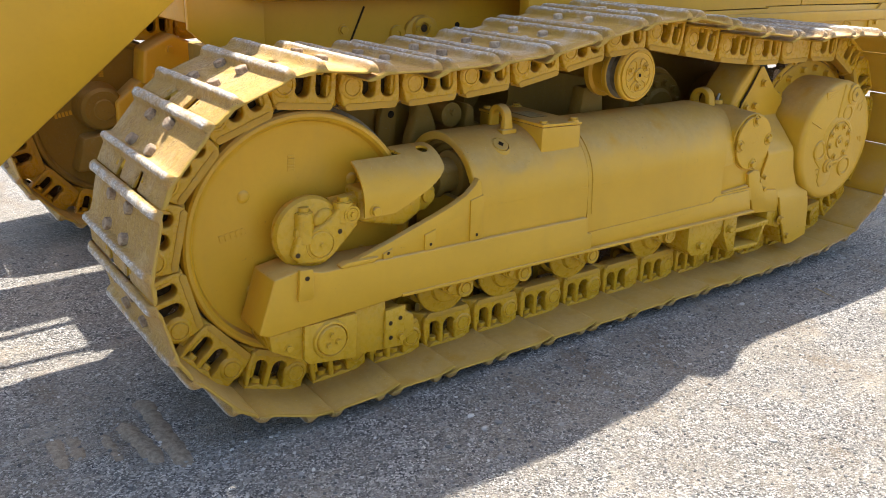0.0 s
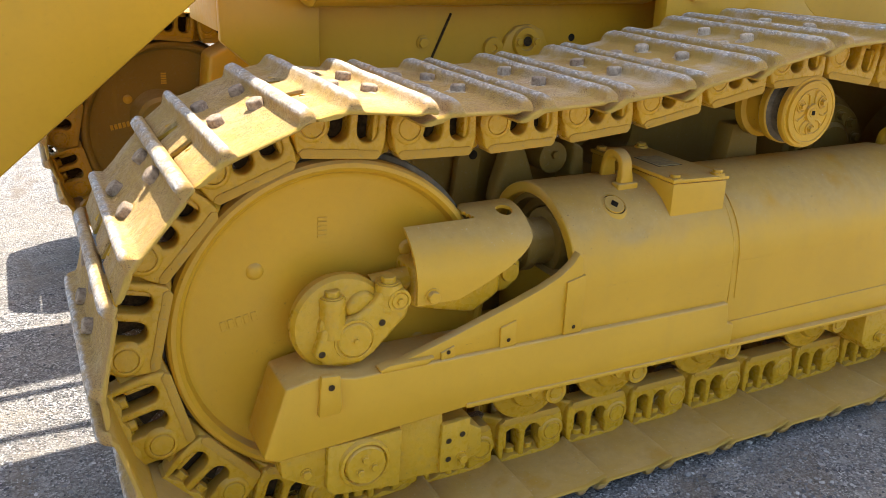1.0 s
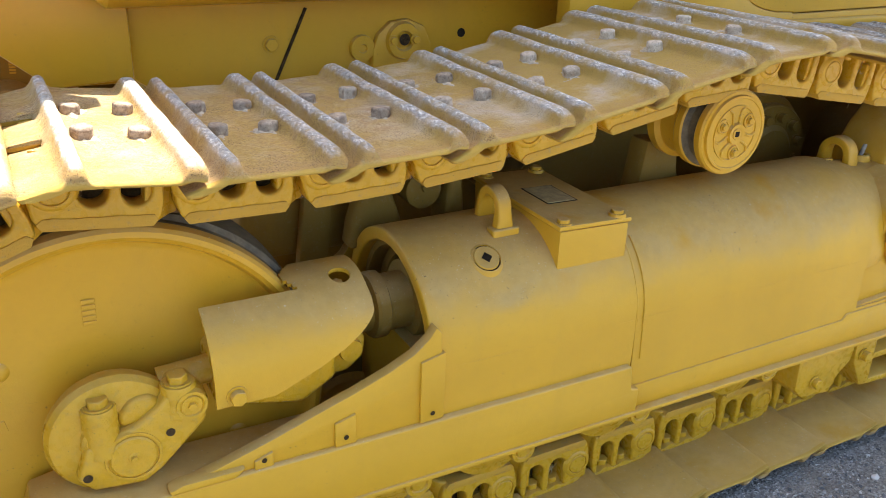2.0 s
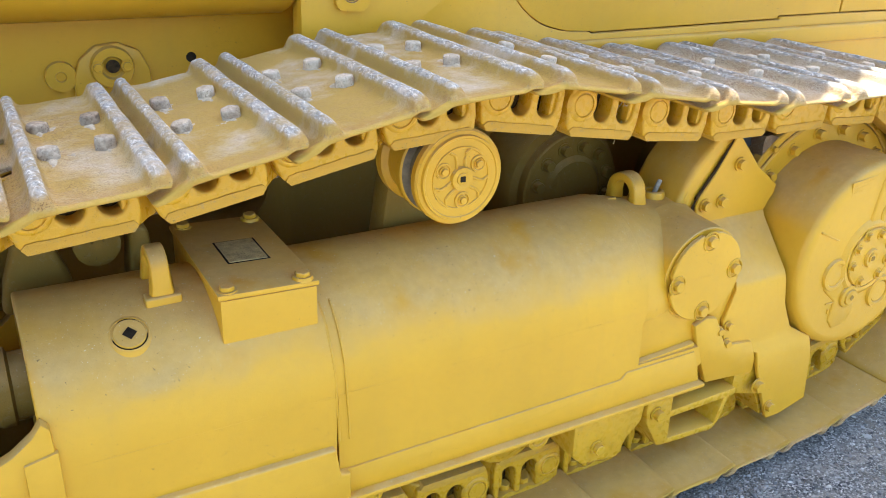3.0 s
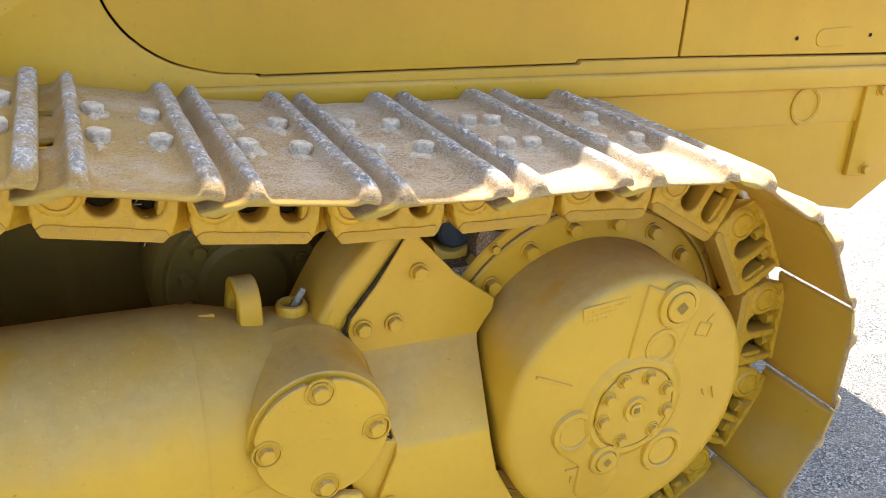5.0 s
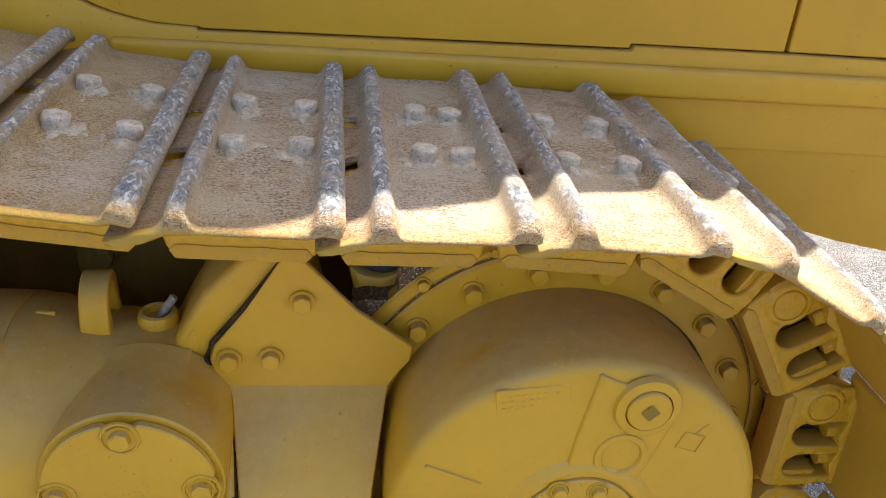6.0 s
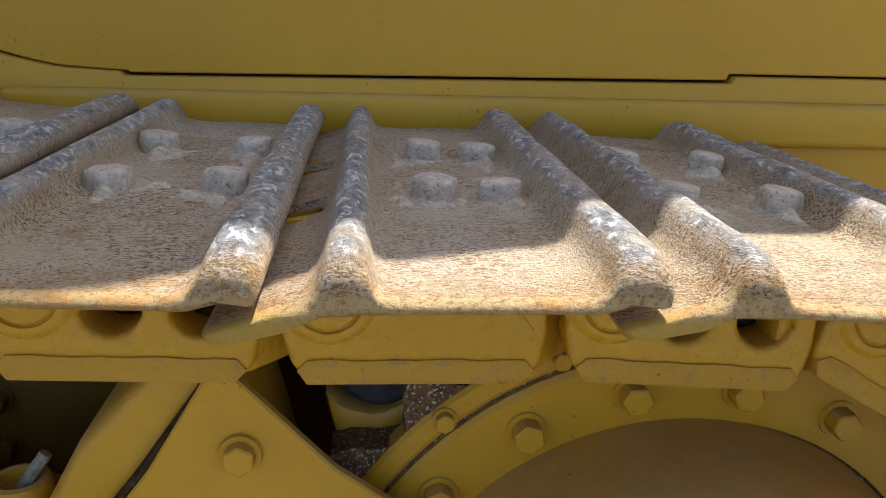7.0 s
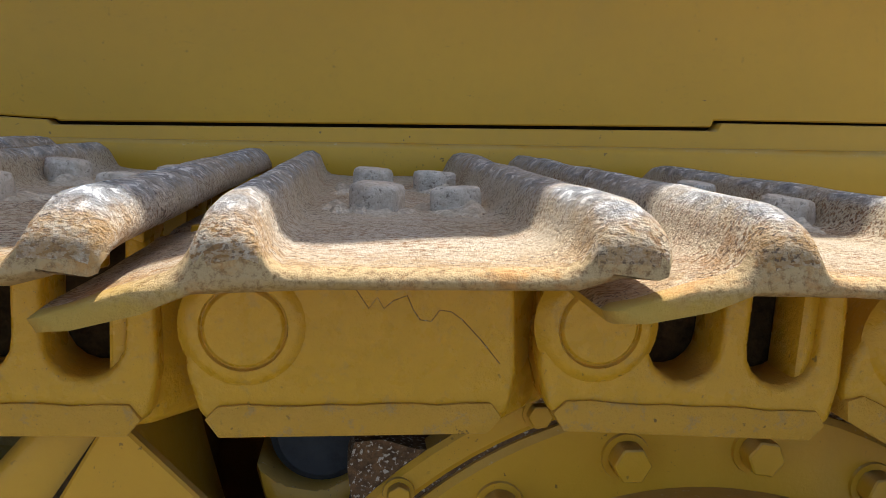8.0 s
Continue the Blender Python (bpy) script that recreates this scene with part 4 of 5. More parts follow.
    # cheek plate that sweeps down from the mouth to the nose
    sweep = [(-0.64, 0.44), (-0.56, 0.452), (-0.47, 0.476), (-0.38, 0.503), (-0.30, 0.53), (-0.22, 0.556), (-0.15, 0.582), (-0.10, 0.606), (-0.068, 0.632), (-0.052, 0.655), (-0.040, 0.640), (-0.036, 0.56), (-0.036, 0.43), (-0.64, 0.40)]
    part("cheek_plate", prism(sweep, 0.0715, 0.098, 0.004, 2), PAINT, MACHINE, "curved yellow cheek plate")
    part("inner_cheek", prism(sweep, 0.50, 0.53, 0.004), PAINT, MACHINE)
    for bx, w, top in ((-0.060, 0.052, 0.600), (-0.241, 0.042, 0.515), (-0.397, 0.034, 0.482)):
        strap = part("strap", prism([(bx - w / 2, 0.452), (bx + w / 2, 0.452), (bx + w / 2, top), (bx - w / 2, top - 0.012)], 0.0655, 0.078, 0.002), PAINT, MACHINE)
        part("strap_hole", lathe([(0.0052, 0.0640), (0, 0.0640)], bx, 0.470, 12), DARK_BROWN, strap)
    # long lower beam with its nose
    fore = [(-0.826, 0.306), (-0.772, 0.462), (-0.700, 0.476), (-0.620, 0.456), (0.440, 0.446), (0.448, 0.384), (0.470, 0.381), (0.470, 0.312), (-0.35, 0.318), (-0.795, 0.292)]
    part("side_beam", prism(fore, 0.060, 0.20, 0.006, 3), PAINT, MACHINE, "long yellow lower side beam with a sloped nose")
    rear = [(0.440, 0.381), (1.17, 0.388), (1.185, 0.404), (1.405, 0.404), (1.44, 0.302), (0.44, 0.311)]
    part("side_beam", prism(rear, 0.0735, 0.20, 0.003, 2), PAINT, MACHINE)
    prism_lip = prism([(-0.35, 0.318), (0.6, 0.309), (1.44, 0.302), (1.44, 0.314), (0.6, 0.321), (-0.35, 0.330)], 0.054, 0.09, 0.004)
    part("beam_lip", prism_lip, PAINT, MACHINE)
    part("inner_beam", block(-0.8, 1.5, 0.42, 0.52, 0.30, 0.45), SHADE_YELLOW, MACHINE)
    part("nose_strap", prism([(-0.708, 0.385), (-0.660, 0.385), (-0.655, 0.400), (-0.657, 0.478), (-0.700, 0.482)], 0.046, 0.064, 0.006, 2), PAINT, MACHINE)
    part("strap_hole", lathe([(0.0075, 0.0445), (0, 0.0445)], -0.679, 0.454, 12), DARK_BROWN, MACHINE)
    part("cast_wedge", prism([(-0.56, 0.452), (-0.45, 0.452), (-0.43, 0.468), (-0.54, 0.47), (-0.565, 0.462)], 0.058, 0.09, 0.006, 2), PAINT, MACHINE)


build_frame()


def build_front_bracket():
    low = part("front_bracket", prism([(-0.79, 0.30), (-0.785, 0.235), (-0.70, 0.185), (-0.64, 0.168), (-0.51, 0.150), (-0.40, 0.141), (-0.29, 0.168), (-0.29, 0.236), (-0.33, 0.262), (-0.395, 0.27), (-0.40, 0.32)], 0.078, 0.26, 0.008, 2), CAST, MACHINE, "yellow cast bracket below the beam")
    part("pad", prism([(-0.685, 0.300), (-0.690, 0.190), (-0.675, 0.172), (-0.515, 0.152), (-0.508, 0.300)], 0.060, 0.085, 0.006, 2), CAST, low)
    part("round_cap", lathe([(0, 0.047), (0.044, 0.047), (0.047, 0.050), (0.049, 0.056), (0.052, 0.050), (0.058, 0.052), (0.062, 0.061)], -0.601, 0.238, 40), CAST, low, "round yellow cap with three screws")
    for a in (100, 220, 340):
        bolt(low, -0.601 + 0.019 * math.cos(radians(a)), 0.048, 0.238 + 0.019 * math.sin(radians(a)), 0.016, 0.006, CAST, 0.2)
    plate = part("hole_plate", prism([(-0.405, 0.280), (-0.41, 0.150), (-0.34, 0.145), (-0.33, 0.285)], 0.066, 0.085, 0.005), CAST, low)
    for bx, bz in ((-0.388, 0.235), (-0.352, 0.245), (-0.388, 0.185)):
        part("bolt_hole", lathe([(0.0075, 0.0645), (0, 0.0645)], bx, bz, 12), DARK_BROWN, plate)
    bolt(low, -0.352, 0.066, 0.182, 0.022, 0.012, CAST)
    bolt(low, -0.73, 0.078, 0.235, 0.02, 0.008, CAST)


build_front_bracket()


def build_rollers():
    """Bottom rollers: two flanges, a worn tread and a shaft bracket with its cap."""
    for x in (-0.10, 0.16, 0.495, 0.93, 1.275, 1.655):
        z = 0.268
        bm = lathe([(0, 0.150), (0.045, 0.150), (0.060, 0.158), (0.066, 0.170), (0.080, 0.174), (0.088, 0.180), (0.104, 0.183), (0.108, 0.187), (0.108, 0.195), (0.094, 0.200), (0.093, 0.248), (0.106, 0.254), (0.106, 0.346), (0.093, 0.352), (0.093, 0.40), (0.108, 0.41), (0.0, 0.43)], x, z, 48)
        for f in bm.faces:
            c = f.calc_center_median()
            f.material_index = 1 if 0.199 < c.y < 0.25 else 0
        roller = part("bottom_roller", bm, [CAST, WORN], MACHINE, "round yellow bottom roller")
        cap = prism([(x - 0.060, 0.320), (x - 0.052, 0.272), (x - 0.03, 0.258), (x + 0.02, 0.236), (x + 0.050, 0.234), (x + 0.075, 0.258), (x + 0.085, 0.320)], 0.118, 0.165, 0.006, 2)
        part("shaft_bracket", cap, CAST, roller)
        part("shaft_cap", lathe([(0, 0.104), (0.016, 0.104), (0.018, 0.108), (0.022, 0.104), (0.030, 0.104), (0.033, 0.12)], x + 0.035, 0.268, 28), CAST, roller)
        part("ledge", block(x - 0.10, x + 0.12, 0.10, 0.2, 0.306, 0.325, 0.004), CAST, roller)
        bolt(roller, x - 0.030, 0.118, 0.280, 0.022, 0.012, CAST)


build_rollers()


def build_carrier():
    x, z = 0.761, 0.915
    bm = lathe([(0, 0.178), (0.082, 0.178), (0.086, 0.182), (0.096, 0.182), (0.100, 0.187), (0.100, 0.202), (0.097, 0.206), (0.084, 0.210), (0.084, 0.240), (0.097, 0.246), (0.1005, 0.250), (0.1005, 0.268), (0.096, 0.274), (0.086, 0.278), (0.086, 0.330), (0.1, 0.336), (0.1, 0.36), (0.086, 0.365), (0.06, 0.40), (0, 0.40)], x, z, 64)
    for f in bm.faces:
        c = f.calc_center_median()
        f.material_index = 1 if 0.2065 < c.y < 0.2445 else 0
    roller = part("carrier_roller", bm, [PAINT, WORN], MACHINE, "yellow top carrier roller with a dark worn tread")
    part("rim_ring", lathe([(0.080, 0.179), (0.0825, 0.1755), (0.087, 0.1755), (0.089, 0.183)], x, z, 48), PAINT, roller)
    part("hub_plug", lathe([(0, 0.170), (0.012, 0.170), (0.013, 0.172), (0.018, 0.170), (0.0235, 0.170), (0.026, 0.179)], x, z, 28), PAINT, roller)
    part("square_hole", block(x - 0.006, x + 0.006, 0.1685, 0.172, z - 0.006, z + 0.006, 0.001, 1), BLACK, roller)
    part("web_ring", lathe([(0.0665, 0.179), (0.0655, 0.1755), (0.0620, 0.1755), (0.0605, 0.1785)], x, z, 48), PAINT, roller)
    for a in (35, 155, 275):
        bx, bz = x + 0.046 * math.cos(radians(a)), z + 0.046 * math.sin(radians(a))
        part("lobe", lathe([(0.0180, 0.179), (0.0170, 0.1745), (0.0140, 0.1740), (0.0125, 0.1765), (0, 0.1765)], bx, bz, 24), PAINT, roller)
        bolt(roller, bx, 0.1765, bz, 0.015, 0.006, PAINT, 0.3)
    for a in (95, 215, 335):
        for side in (-1, 1):
            pts = [(x + q * math.cos(radians(b)), 0.1770, z + q * math.sin(radians(b))) for q, b in [(0.024, a + side * 24), (0.040, a + side * 14), (0.052, a + side * 14), (0.062, a + side * 22)]]
            part("rib", tube(pts, 0.0032, 8), PAINT, roller)
    part("carrier_arm", prism([(x - 0.05, 0.84), (x + 0.05, 0.84), (x + 0.08, 0.62), (x - 0.08, 0.62)], 0.40, 0.47, 0.01), SHADE_YELLOW, MACHINE)
    part("carrier_shaft", lathe([(0.045, 0.36), (0.045, 0.70)], x, z, 24), SHADE_YELLOW, MACHINE)


build_carrier()


# ---- rear drive ----
def build_final_drive():
    x, z = SPROCKET
    bm = lathe([(0, 0.078), (0.245, 0.078), (0.262, 0.081), (0.270, 0.088), (0.274, 0.100), (0.275, 0.20), (0.275, 0.272), (0.275, 0.30)], x, z, 96)
    hub = part("final_drive_hub", bm, PAINT, MACHINE, "big round yellow final drive cover, dusty on top", Matrix.Translation((-0.006, -0.004, 0.001)))
    part("centre_cap", lathe([(0, 0.066), (0.084, 0.066), (0.0865, 0.068), (0.0875, 0.073), (0.0895, 0.073), (0.091, 0.069), (0.101, 0.068), (0.112, 0.074), (0.118, 0.079)], x, z, 64), PAINT, hub)
    part("centre_plug", lathe([(0, 0.059), (0.013, 0.059), (0.0135, 0.063), (0.020, 0.059), (0.026, 0.059), (0.029, 0.067)], x, z, 28), PAINT, hub)
    part("square_hole", block(x - 0.0065, x + 0.0065, 0.0575, 0.061, z - 0.0065, z + 0.0065, 0.001, 1), SHADE_YELLOW, hub)
    for bx, bz in ((1.992, 0.616), (2.049, 0.613), (2.095, 0.580), (2.102, 0.530), (1.955, 0.532), (1.962, 0.582), (2.004, 0.479), (2.079, 0.489)):
        part("bolt_seat", lathe([(0.0175, 0.0665), (0.0165, 0.0640), (0.0140, 0.0640), (0.0130, 0.0668), (0, 0.0668)], bx, bz, 20), CAST, hub)
        bolt(hub, bx, 0.0668, bz, 0.019, 0.009, PAINT, bx * 20)
    # raised webs, filler plugs on pads, and round blank pockets
    part("web", prism([(2.023, 0.808), (2.045, 0.797), (2.135, 0.768), (2.149, 0.752), (2.105, 0.620), (1.997, 0.628), (2.005, 0.700)], 0.0728, 0.085, 0.0065, 3), PAINT, hub)
    part("web", prism([(1.867, 0.545), (1.947, 0.560), (2.007, 0.47), (2.019, 0.385), (1.997, 0.345), (1.942, 0.340), (1.917, 0.370), (1.922, 0.430), (1.867, 0.475)], 0.0735, 0.085, 0.0065, 3), PAINT, hub)
    for px, pz, r in ((2.095, 0.756, 0.030), (1.977, 0.437, 0.022)):
        part("plug_pad", lathe([(r * 1.6, 0.076), (r * 1.5, 0.067), (r * 1.25, 0.064), (r * 1.10, 0.064), (r * 1.06, 0.070), (r * 1.02, 0.062), (r * 0.96, 0.060), (0, 0.060)], px, pz, 36), PAINT, hub)
        part("square_hole", lathe([(r * 0.45, 0.0585), (0, 0.0585)], px, pz, 4), SHADE_YELLOW, hub)
    for px, pz, r in ((1.899, 0.516, 0.032), (2.121, 0.421, 0.034), (2.073, 0.672, 0.027)):
        part("pocket_ring", lathe([(r * 1.5, 0.080), (r * 1.38, 0.0705), (r * 1.10, 0.0690), (r * 1.02, 0.0712), (r * 0.97, 0.0765), (r * 0.90, 0.0735), (0, 0.0725)], px, pz, 36), PAINT, hub)
    part("rib", prism([(1.802, 0.652), (1.882, 0.618), (1.884, 0.622), (1.805, 0.657)], 0.0735, 0.083, 0.002, 2), PAINT, hub)
    bm = bmesh.new()
    for a, b in (((2.162, 0.708), (2.192, 0.700)), ((2.192, 0.700), (2.183, 0.672)), ((2.183, 0.672), (2.152, 0.682)), ((2.152, 0.682), (2.162, 0.708)), ((2.177, 0.705), (2.192, 0.722))):
        tube([(a[0], 0.0775, a[1]), (b[0], 0.0775, b[1])], 0.0013, 5, bm)
    part("cast_sign", bm, PAINT, hub)
    # cast plate with raised marks too faint to read
    bm = bmesh.new()
    block(-0.05, 0.05, 0.0, 0.004, -0.02, 0.02, 0.001, 1, bm)
    for row, zz in enumerate((0.009, 0.0, -0.010)):
        for k in range(9 - 2 * row):
            block(-0.042 + 0.0092 * k, -0.036 + 0.0092 * k, -0.0008, 0.002, zz - 0.0022, zz + 0.0022, 0.0004, 1, bm)
    part("cast_plate", bm, PAINT, hub, "", Matrix.Translation((1.939, 0.0775, 0.764)) @ Matrix.Rotation(radians(-7), 4, "Y"))
    for dx, dz, w, tilt in ((0.175, -0.005, 0.016, 60), (0.20, -0.01, 0.03, 70), (-0.12, -0.12, 0.03, 0), (-0.12, -0.145, 0.014, 90)):
        part("cast_mark", block(-w / 2, w / 2, -0.002, 0.002, -0.0015, 0.0015, 0.0006, 1), PAINT, hub, "", Matrix.Translation((x + dx, 0.0765, z + dz)) @ Matrix.Rotation(radians(tilt), 4, "Y"))
    ring = part("sprocket_ring", lathe([(0.275, 0.270), (0.338, 0.270), (0.343, 0.274), (0.343, 0.30), (0.27, 0.30)], x, z, 96), PAINT, MACHINE, "yellow bolted sprocket ring")
    for k in range(19):
        a = radians(101.0 + 360 / 19 * k)
        bolt(ring, x + 0.307 * math.cos(a), 0.270, z + 0.307 * math.sin(a), 0.027, 0.017, PAINT, 0.3 * k)
    rim = part("segment_rim", lathe([(0.346, 0.296), (0.347, 0.276), (0.351, 0.2735), (0.366, 0.2735), (0.370, 0.277), (0.370, 0.30)], x, z, 96), PAINT, MACHINE)
    for k in range(19):
        a = radians(110.5 + 360 / 19 * k)
        bolt(rim, x + 0.358 * math.cos(a), 0.274, z + 0.358 * math.sin(a), 0.017, 0.009, PAINT, 0.5 * k)
    # toothed segments between the links
    out = []
    teeth = 25
    for k in range(teeth * 6):
        a = 2 * math.pi * k / (teeth * 6)
        q = 0.385 + 0.022 * math.cos(teeth * a)
        out.append((x + q * math.cos(a), z + q * math.sin(a)))
    seg = prism(out, 0.278, 0.322, 0.0)
    part("sprocket_teeth", seg, FLECK, MACHINE, "dark worn sprocket teeth")
    part("drive_case", lathe([(0.30, 0.33), (0.30, 0.42), (0.24, 0.5), (0.22, 0.9), (0.22, 1.2)], x, z, 48), SHADE_YELLOW, MACHINE, "yellow final drive case, darkened for shade")


build_final_drive()


def build_rear_guards():
    # one plate bent twice: upright above, sloped, upright below
    rows = [(0.888, 0.232, 1.602, 1.622), (0.80, 0.232, 1.549, 1.705), (0.740, 0.232, 1.504, 1.788), (0.715, 0.232, 1.497, 1.785), (0.695, 0.232, 1.503, 1.770), (0.672, 0.231, 1.518, 1.756), (0.660, 0.222, 1.526, 1.752), (0.550, 0.104, 1.546, 1.728),
            (0.530, 0.097, 1.542, 1.729), (0.45, 0.096, 1.515, 1.748), (0.372, 0.096, 1.535, 1.790), (0.350, 0.094, 1.600, 1.830), (0.330, 0.082, 1.655, 1.866), (0.300, 0.078, 1.660, 1.874), (0.26, 0.077, 1.672, 1.884), (0.12, 0.077, 1.735, 1.902), (0.095, 0.077, 1.748, 1.80)]
    bm = bmesh.new()
    lines = []
    for z, y, xl, xr in rows:
        lines.append([bm.verts.new((xl + (xr - xl) * k / 4, y, z)) for k in range(5)])
    for a, b in zip(lines, lines[1:]):
        for k in range(4):
            bm.faces.new((a[k], a[k + 1], b[k + 1], b[k]))
    bmesh.ops.recalc_face_normals(bm, faces=bm.faces)
    if sum(f.normal.y for f in bm.faces) > 0:
        bmesh.ops.reverse_faces(bm, faces=bm.faces)
    bmesh.ops.solidify(bm, geom=bm.faces[:], thickness=0.012)
    bevel(bm, 0.002, 1, 60)
    plate = part("drive_guard", bm, PAINT, MACHINE, "bent yellow guard plate beside the final drive, dusty on its slope")
    for bx, bz in ((1.627, 0.817), (1.583, 0.722), (1.524, 0.719)):
        bolt(plate, bx, 0.230, bz, 0.026, 0.012, PAINT, 0.5)
    for bx, bz in ((1.500, 0.430), (1.532, 0.437), (1.537, 0.385)):
        bolt(plate, bx, 0.094, bz, 0.02, 0.010, PAINT, 0.2)
    bolt(plate, 1.674, 0.076, 0.226, 0.032, 0.014, PAINT, 0.1)
    bolt(plate, 1.742, 0.076, 0.140, 0.026, 0.012, PAINT, 0.4)
    part("guard_web", prism([(1.45, 0.56), (1.53, 0.56), (1.70, 0.53), (1.66, 0.30), (1.50, 0.33)], 0.108, 0.4, 0.004), PAINT, MACHINE)
    part("hook_plate", prism([(1.402, 0.470), (1.425, 0.400), (1.478, 0.285), (1.655, 0.268), (1.658, 0.310), (1.628, 0.372), (1.528, 0.384), (1.478, 0.476), (1.44, 0.485)], 0.085, 0.106, 0.006, 2), PAINT, MACHINE, "notched yellow plate under the round cover")
    # pivot arm running inward behind the upper plate
    part("pivot_arm", prism([(1.395, 0.655), (1.428, 0.700), (1.455, 0.755), (1.488, 0.815), (1.560, 0.895), (1.604, 0.902), (1.628, 0.880), (1.640, 0.820), (1.66, 0.74), (1.66, 0.64), (1.46, 0.60)], 0.245, 0.42, 0.020, 4), PAINT, MACHINE, "thick yellow pivot arm, dusty on top")
    part("plate_seal", tube([(1.490, 0.232, 0.700), (1.497, 0.226, 0.684), (1.510, 0.206, 0.655), (1.524, 0.168, 0.612), (1.530, 0.120, 0.56)], 0.009, 12), CAST, MACHINE)
    # dark tube drawn as the shaded gap between guard and arm
    part("packed_dirt", tube([(1.604, 0.238, 0.884), (1.545, 0.238, 0.80), (1.500, 0.238, 0.742), (1.491, 0.238, 0.716), (1.497, 0.237, 0.692), (1.512, 0.234, 0.672), (1.520, 0.226, 0.658), (1.540, 0.112, 0.552)], 0.0042, 8), DARK_BROWN, plate, "dark line standing in for the shaded gap along the plate's edge")
    part("rubber_stop", lathe([(0, 0.322), (0.034, 0.320), (0.040, 0.325), (0.042, 0.335), (0.042, 0.38)], 1.743, 0.852, 36), RUBBER, MACHINE, "dusty black rubber stop")
    part("stop_bracket", prism([(1.690, 0.830), (1.712, 0.812), (1.742, 0.806), (1.775, 0.822), (1.79, 0.80), (1.76, 0.72), (1.715, 0.72), (1.704, 0.775)], 0.318, 0.40, 0.008, 2), PAINT, MACHINE)
    # round cover on a boss
    x, z = 1.408, 0.606
    part("cover_boss", lathe([(0.0, 0.098), (0.119, 0.098), (0.1215, 0.101), (0.1225, 0.125), (0.1235, 0.150), (0.1245, 0.180), (0.127, 0.21), (0.134, 0.24)], x, z, 64), PAINT, MACHINE)
    notch = []
    for k in range(120):
        a = 3 * k
        d = min(abs((a - c + 180) % 360 - 180) for c in (93, 183, 273, 3))
        q = 0.1145 if d > 11 else 0.1145 - 0.026 * math.sqrt(max(0, 1 - (d / 11) ** 2)) * 0.35
        notch.append((x + q * math.cos(radians(a)), z + q * math.sin(radians(a))))
    cover = part("round_cover", prism(notch, 0.084, 0.0965, 0.002, 1), PAINT, MACHINE, "round yellow cover with four recessed bolts")
    for a in (93, 183, 273, 3):
        bx, bz = x + 0.093 * math.cos(radians(a)), z + 0.093 * math.sin(radians(a))
        part("bolt_seat", lathe([(0.0262, 0.0845), (0.0250, 0.0815), (0.0222, 0.0815), (0.0205, 0.0870), (0.0, 0.0870)], bx, bz, 28), CAST, cover)
        bolt(cover, bx, 0.0865, bz, 0.0265, 0.011, PAINT, 0.3)
    for k in range(7):
        part("cast_mark", block(x - 0.022 + 0.0065 * k, x - 0.018 + 0.0065 * k, 0.0836, 0.086, z - 0.003, z + 0.003, 0.0004, 1), PAINT, cover)
    # ledge ridge below the shoulder
    part("ridge", prism([(1.215, 0.405), (1.41, 0.412), (1.41, 0.424), (1.215, 0.413)], 0.084, 0.12, 0.004), PAINT, MACHINE)
    # lower brackets
    fore = part("rear_bracket", prism([(1.050, 0.31), (1.055, 0.195), (1.085, 0.165), (1.20, 0.150), (1.225, 0.20), (1.265, 0.235), (1.275, 0.31)], 0.082, 0.24, 0.006, 2), CAST, MACHINE)
    bolt(fore, 1.125, 0.080, 0.205, 0.028, 0.014, CAST)
    bm = prism([(1.275, 0.31), (1.285, 0.22), (1.335, 0.135), (1.372, 0.132), (1.366, 0.31)], 0.082, 0.24, 0.005, 2)
    arm = part("rear_bracket", bm, CAST, MACHINE)
    bolt(arm, 1.312, 0.080, 0.245, 0.028, 0.016, CAST)
    part("step_box_top", prism([(1.36, 0.215), (1.60, 0.215), (1.60, 0.238), (1.36, 0.236)], 0.082, 0.24, 0.004, 2), CAST, arm)
    part("step_box_foot", prism([(1.365, 0.132), (1.53, 0.124), (1.545, 0.134), (1.545, 0.142), (1.37, 0.150)], 0.082, 0.24, 0.004, 2), CAST, arm)
    part("step_box_side", prism([(1.536, 0.134), (1.552, 0.142), (1.580, 0.222), (1.560, 0.222)], 0.082, 0.24, 0.003, 2), CAST, arm)
    part("step_box_back", block(1.36, 1.58, 0.225, 0.24, 0.13, 0.31, 0.002), CAST, arm)
    part("guard_foot", prism([(1.60, 0.31), (1.60, 0.21), (1.70, 0.18), (1.74, 0.10), (1.76, 0.10), (1.72, 0.31)], 0.095, 0.2, 0.004), CAST, MACHINE)


build_rear_guards()


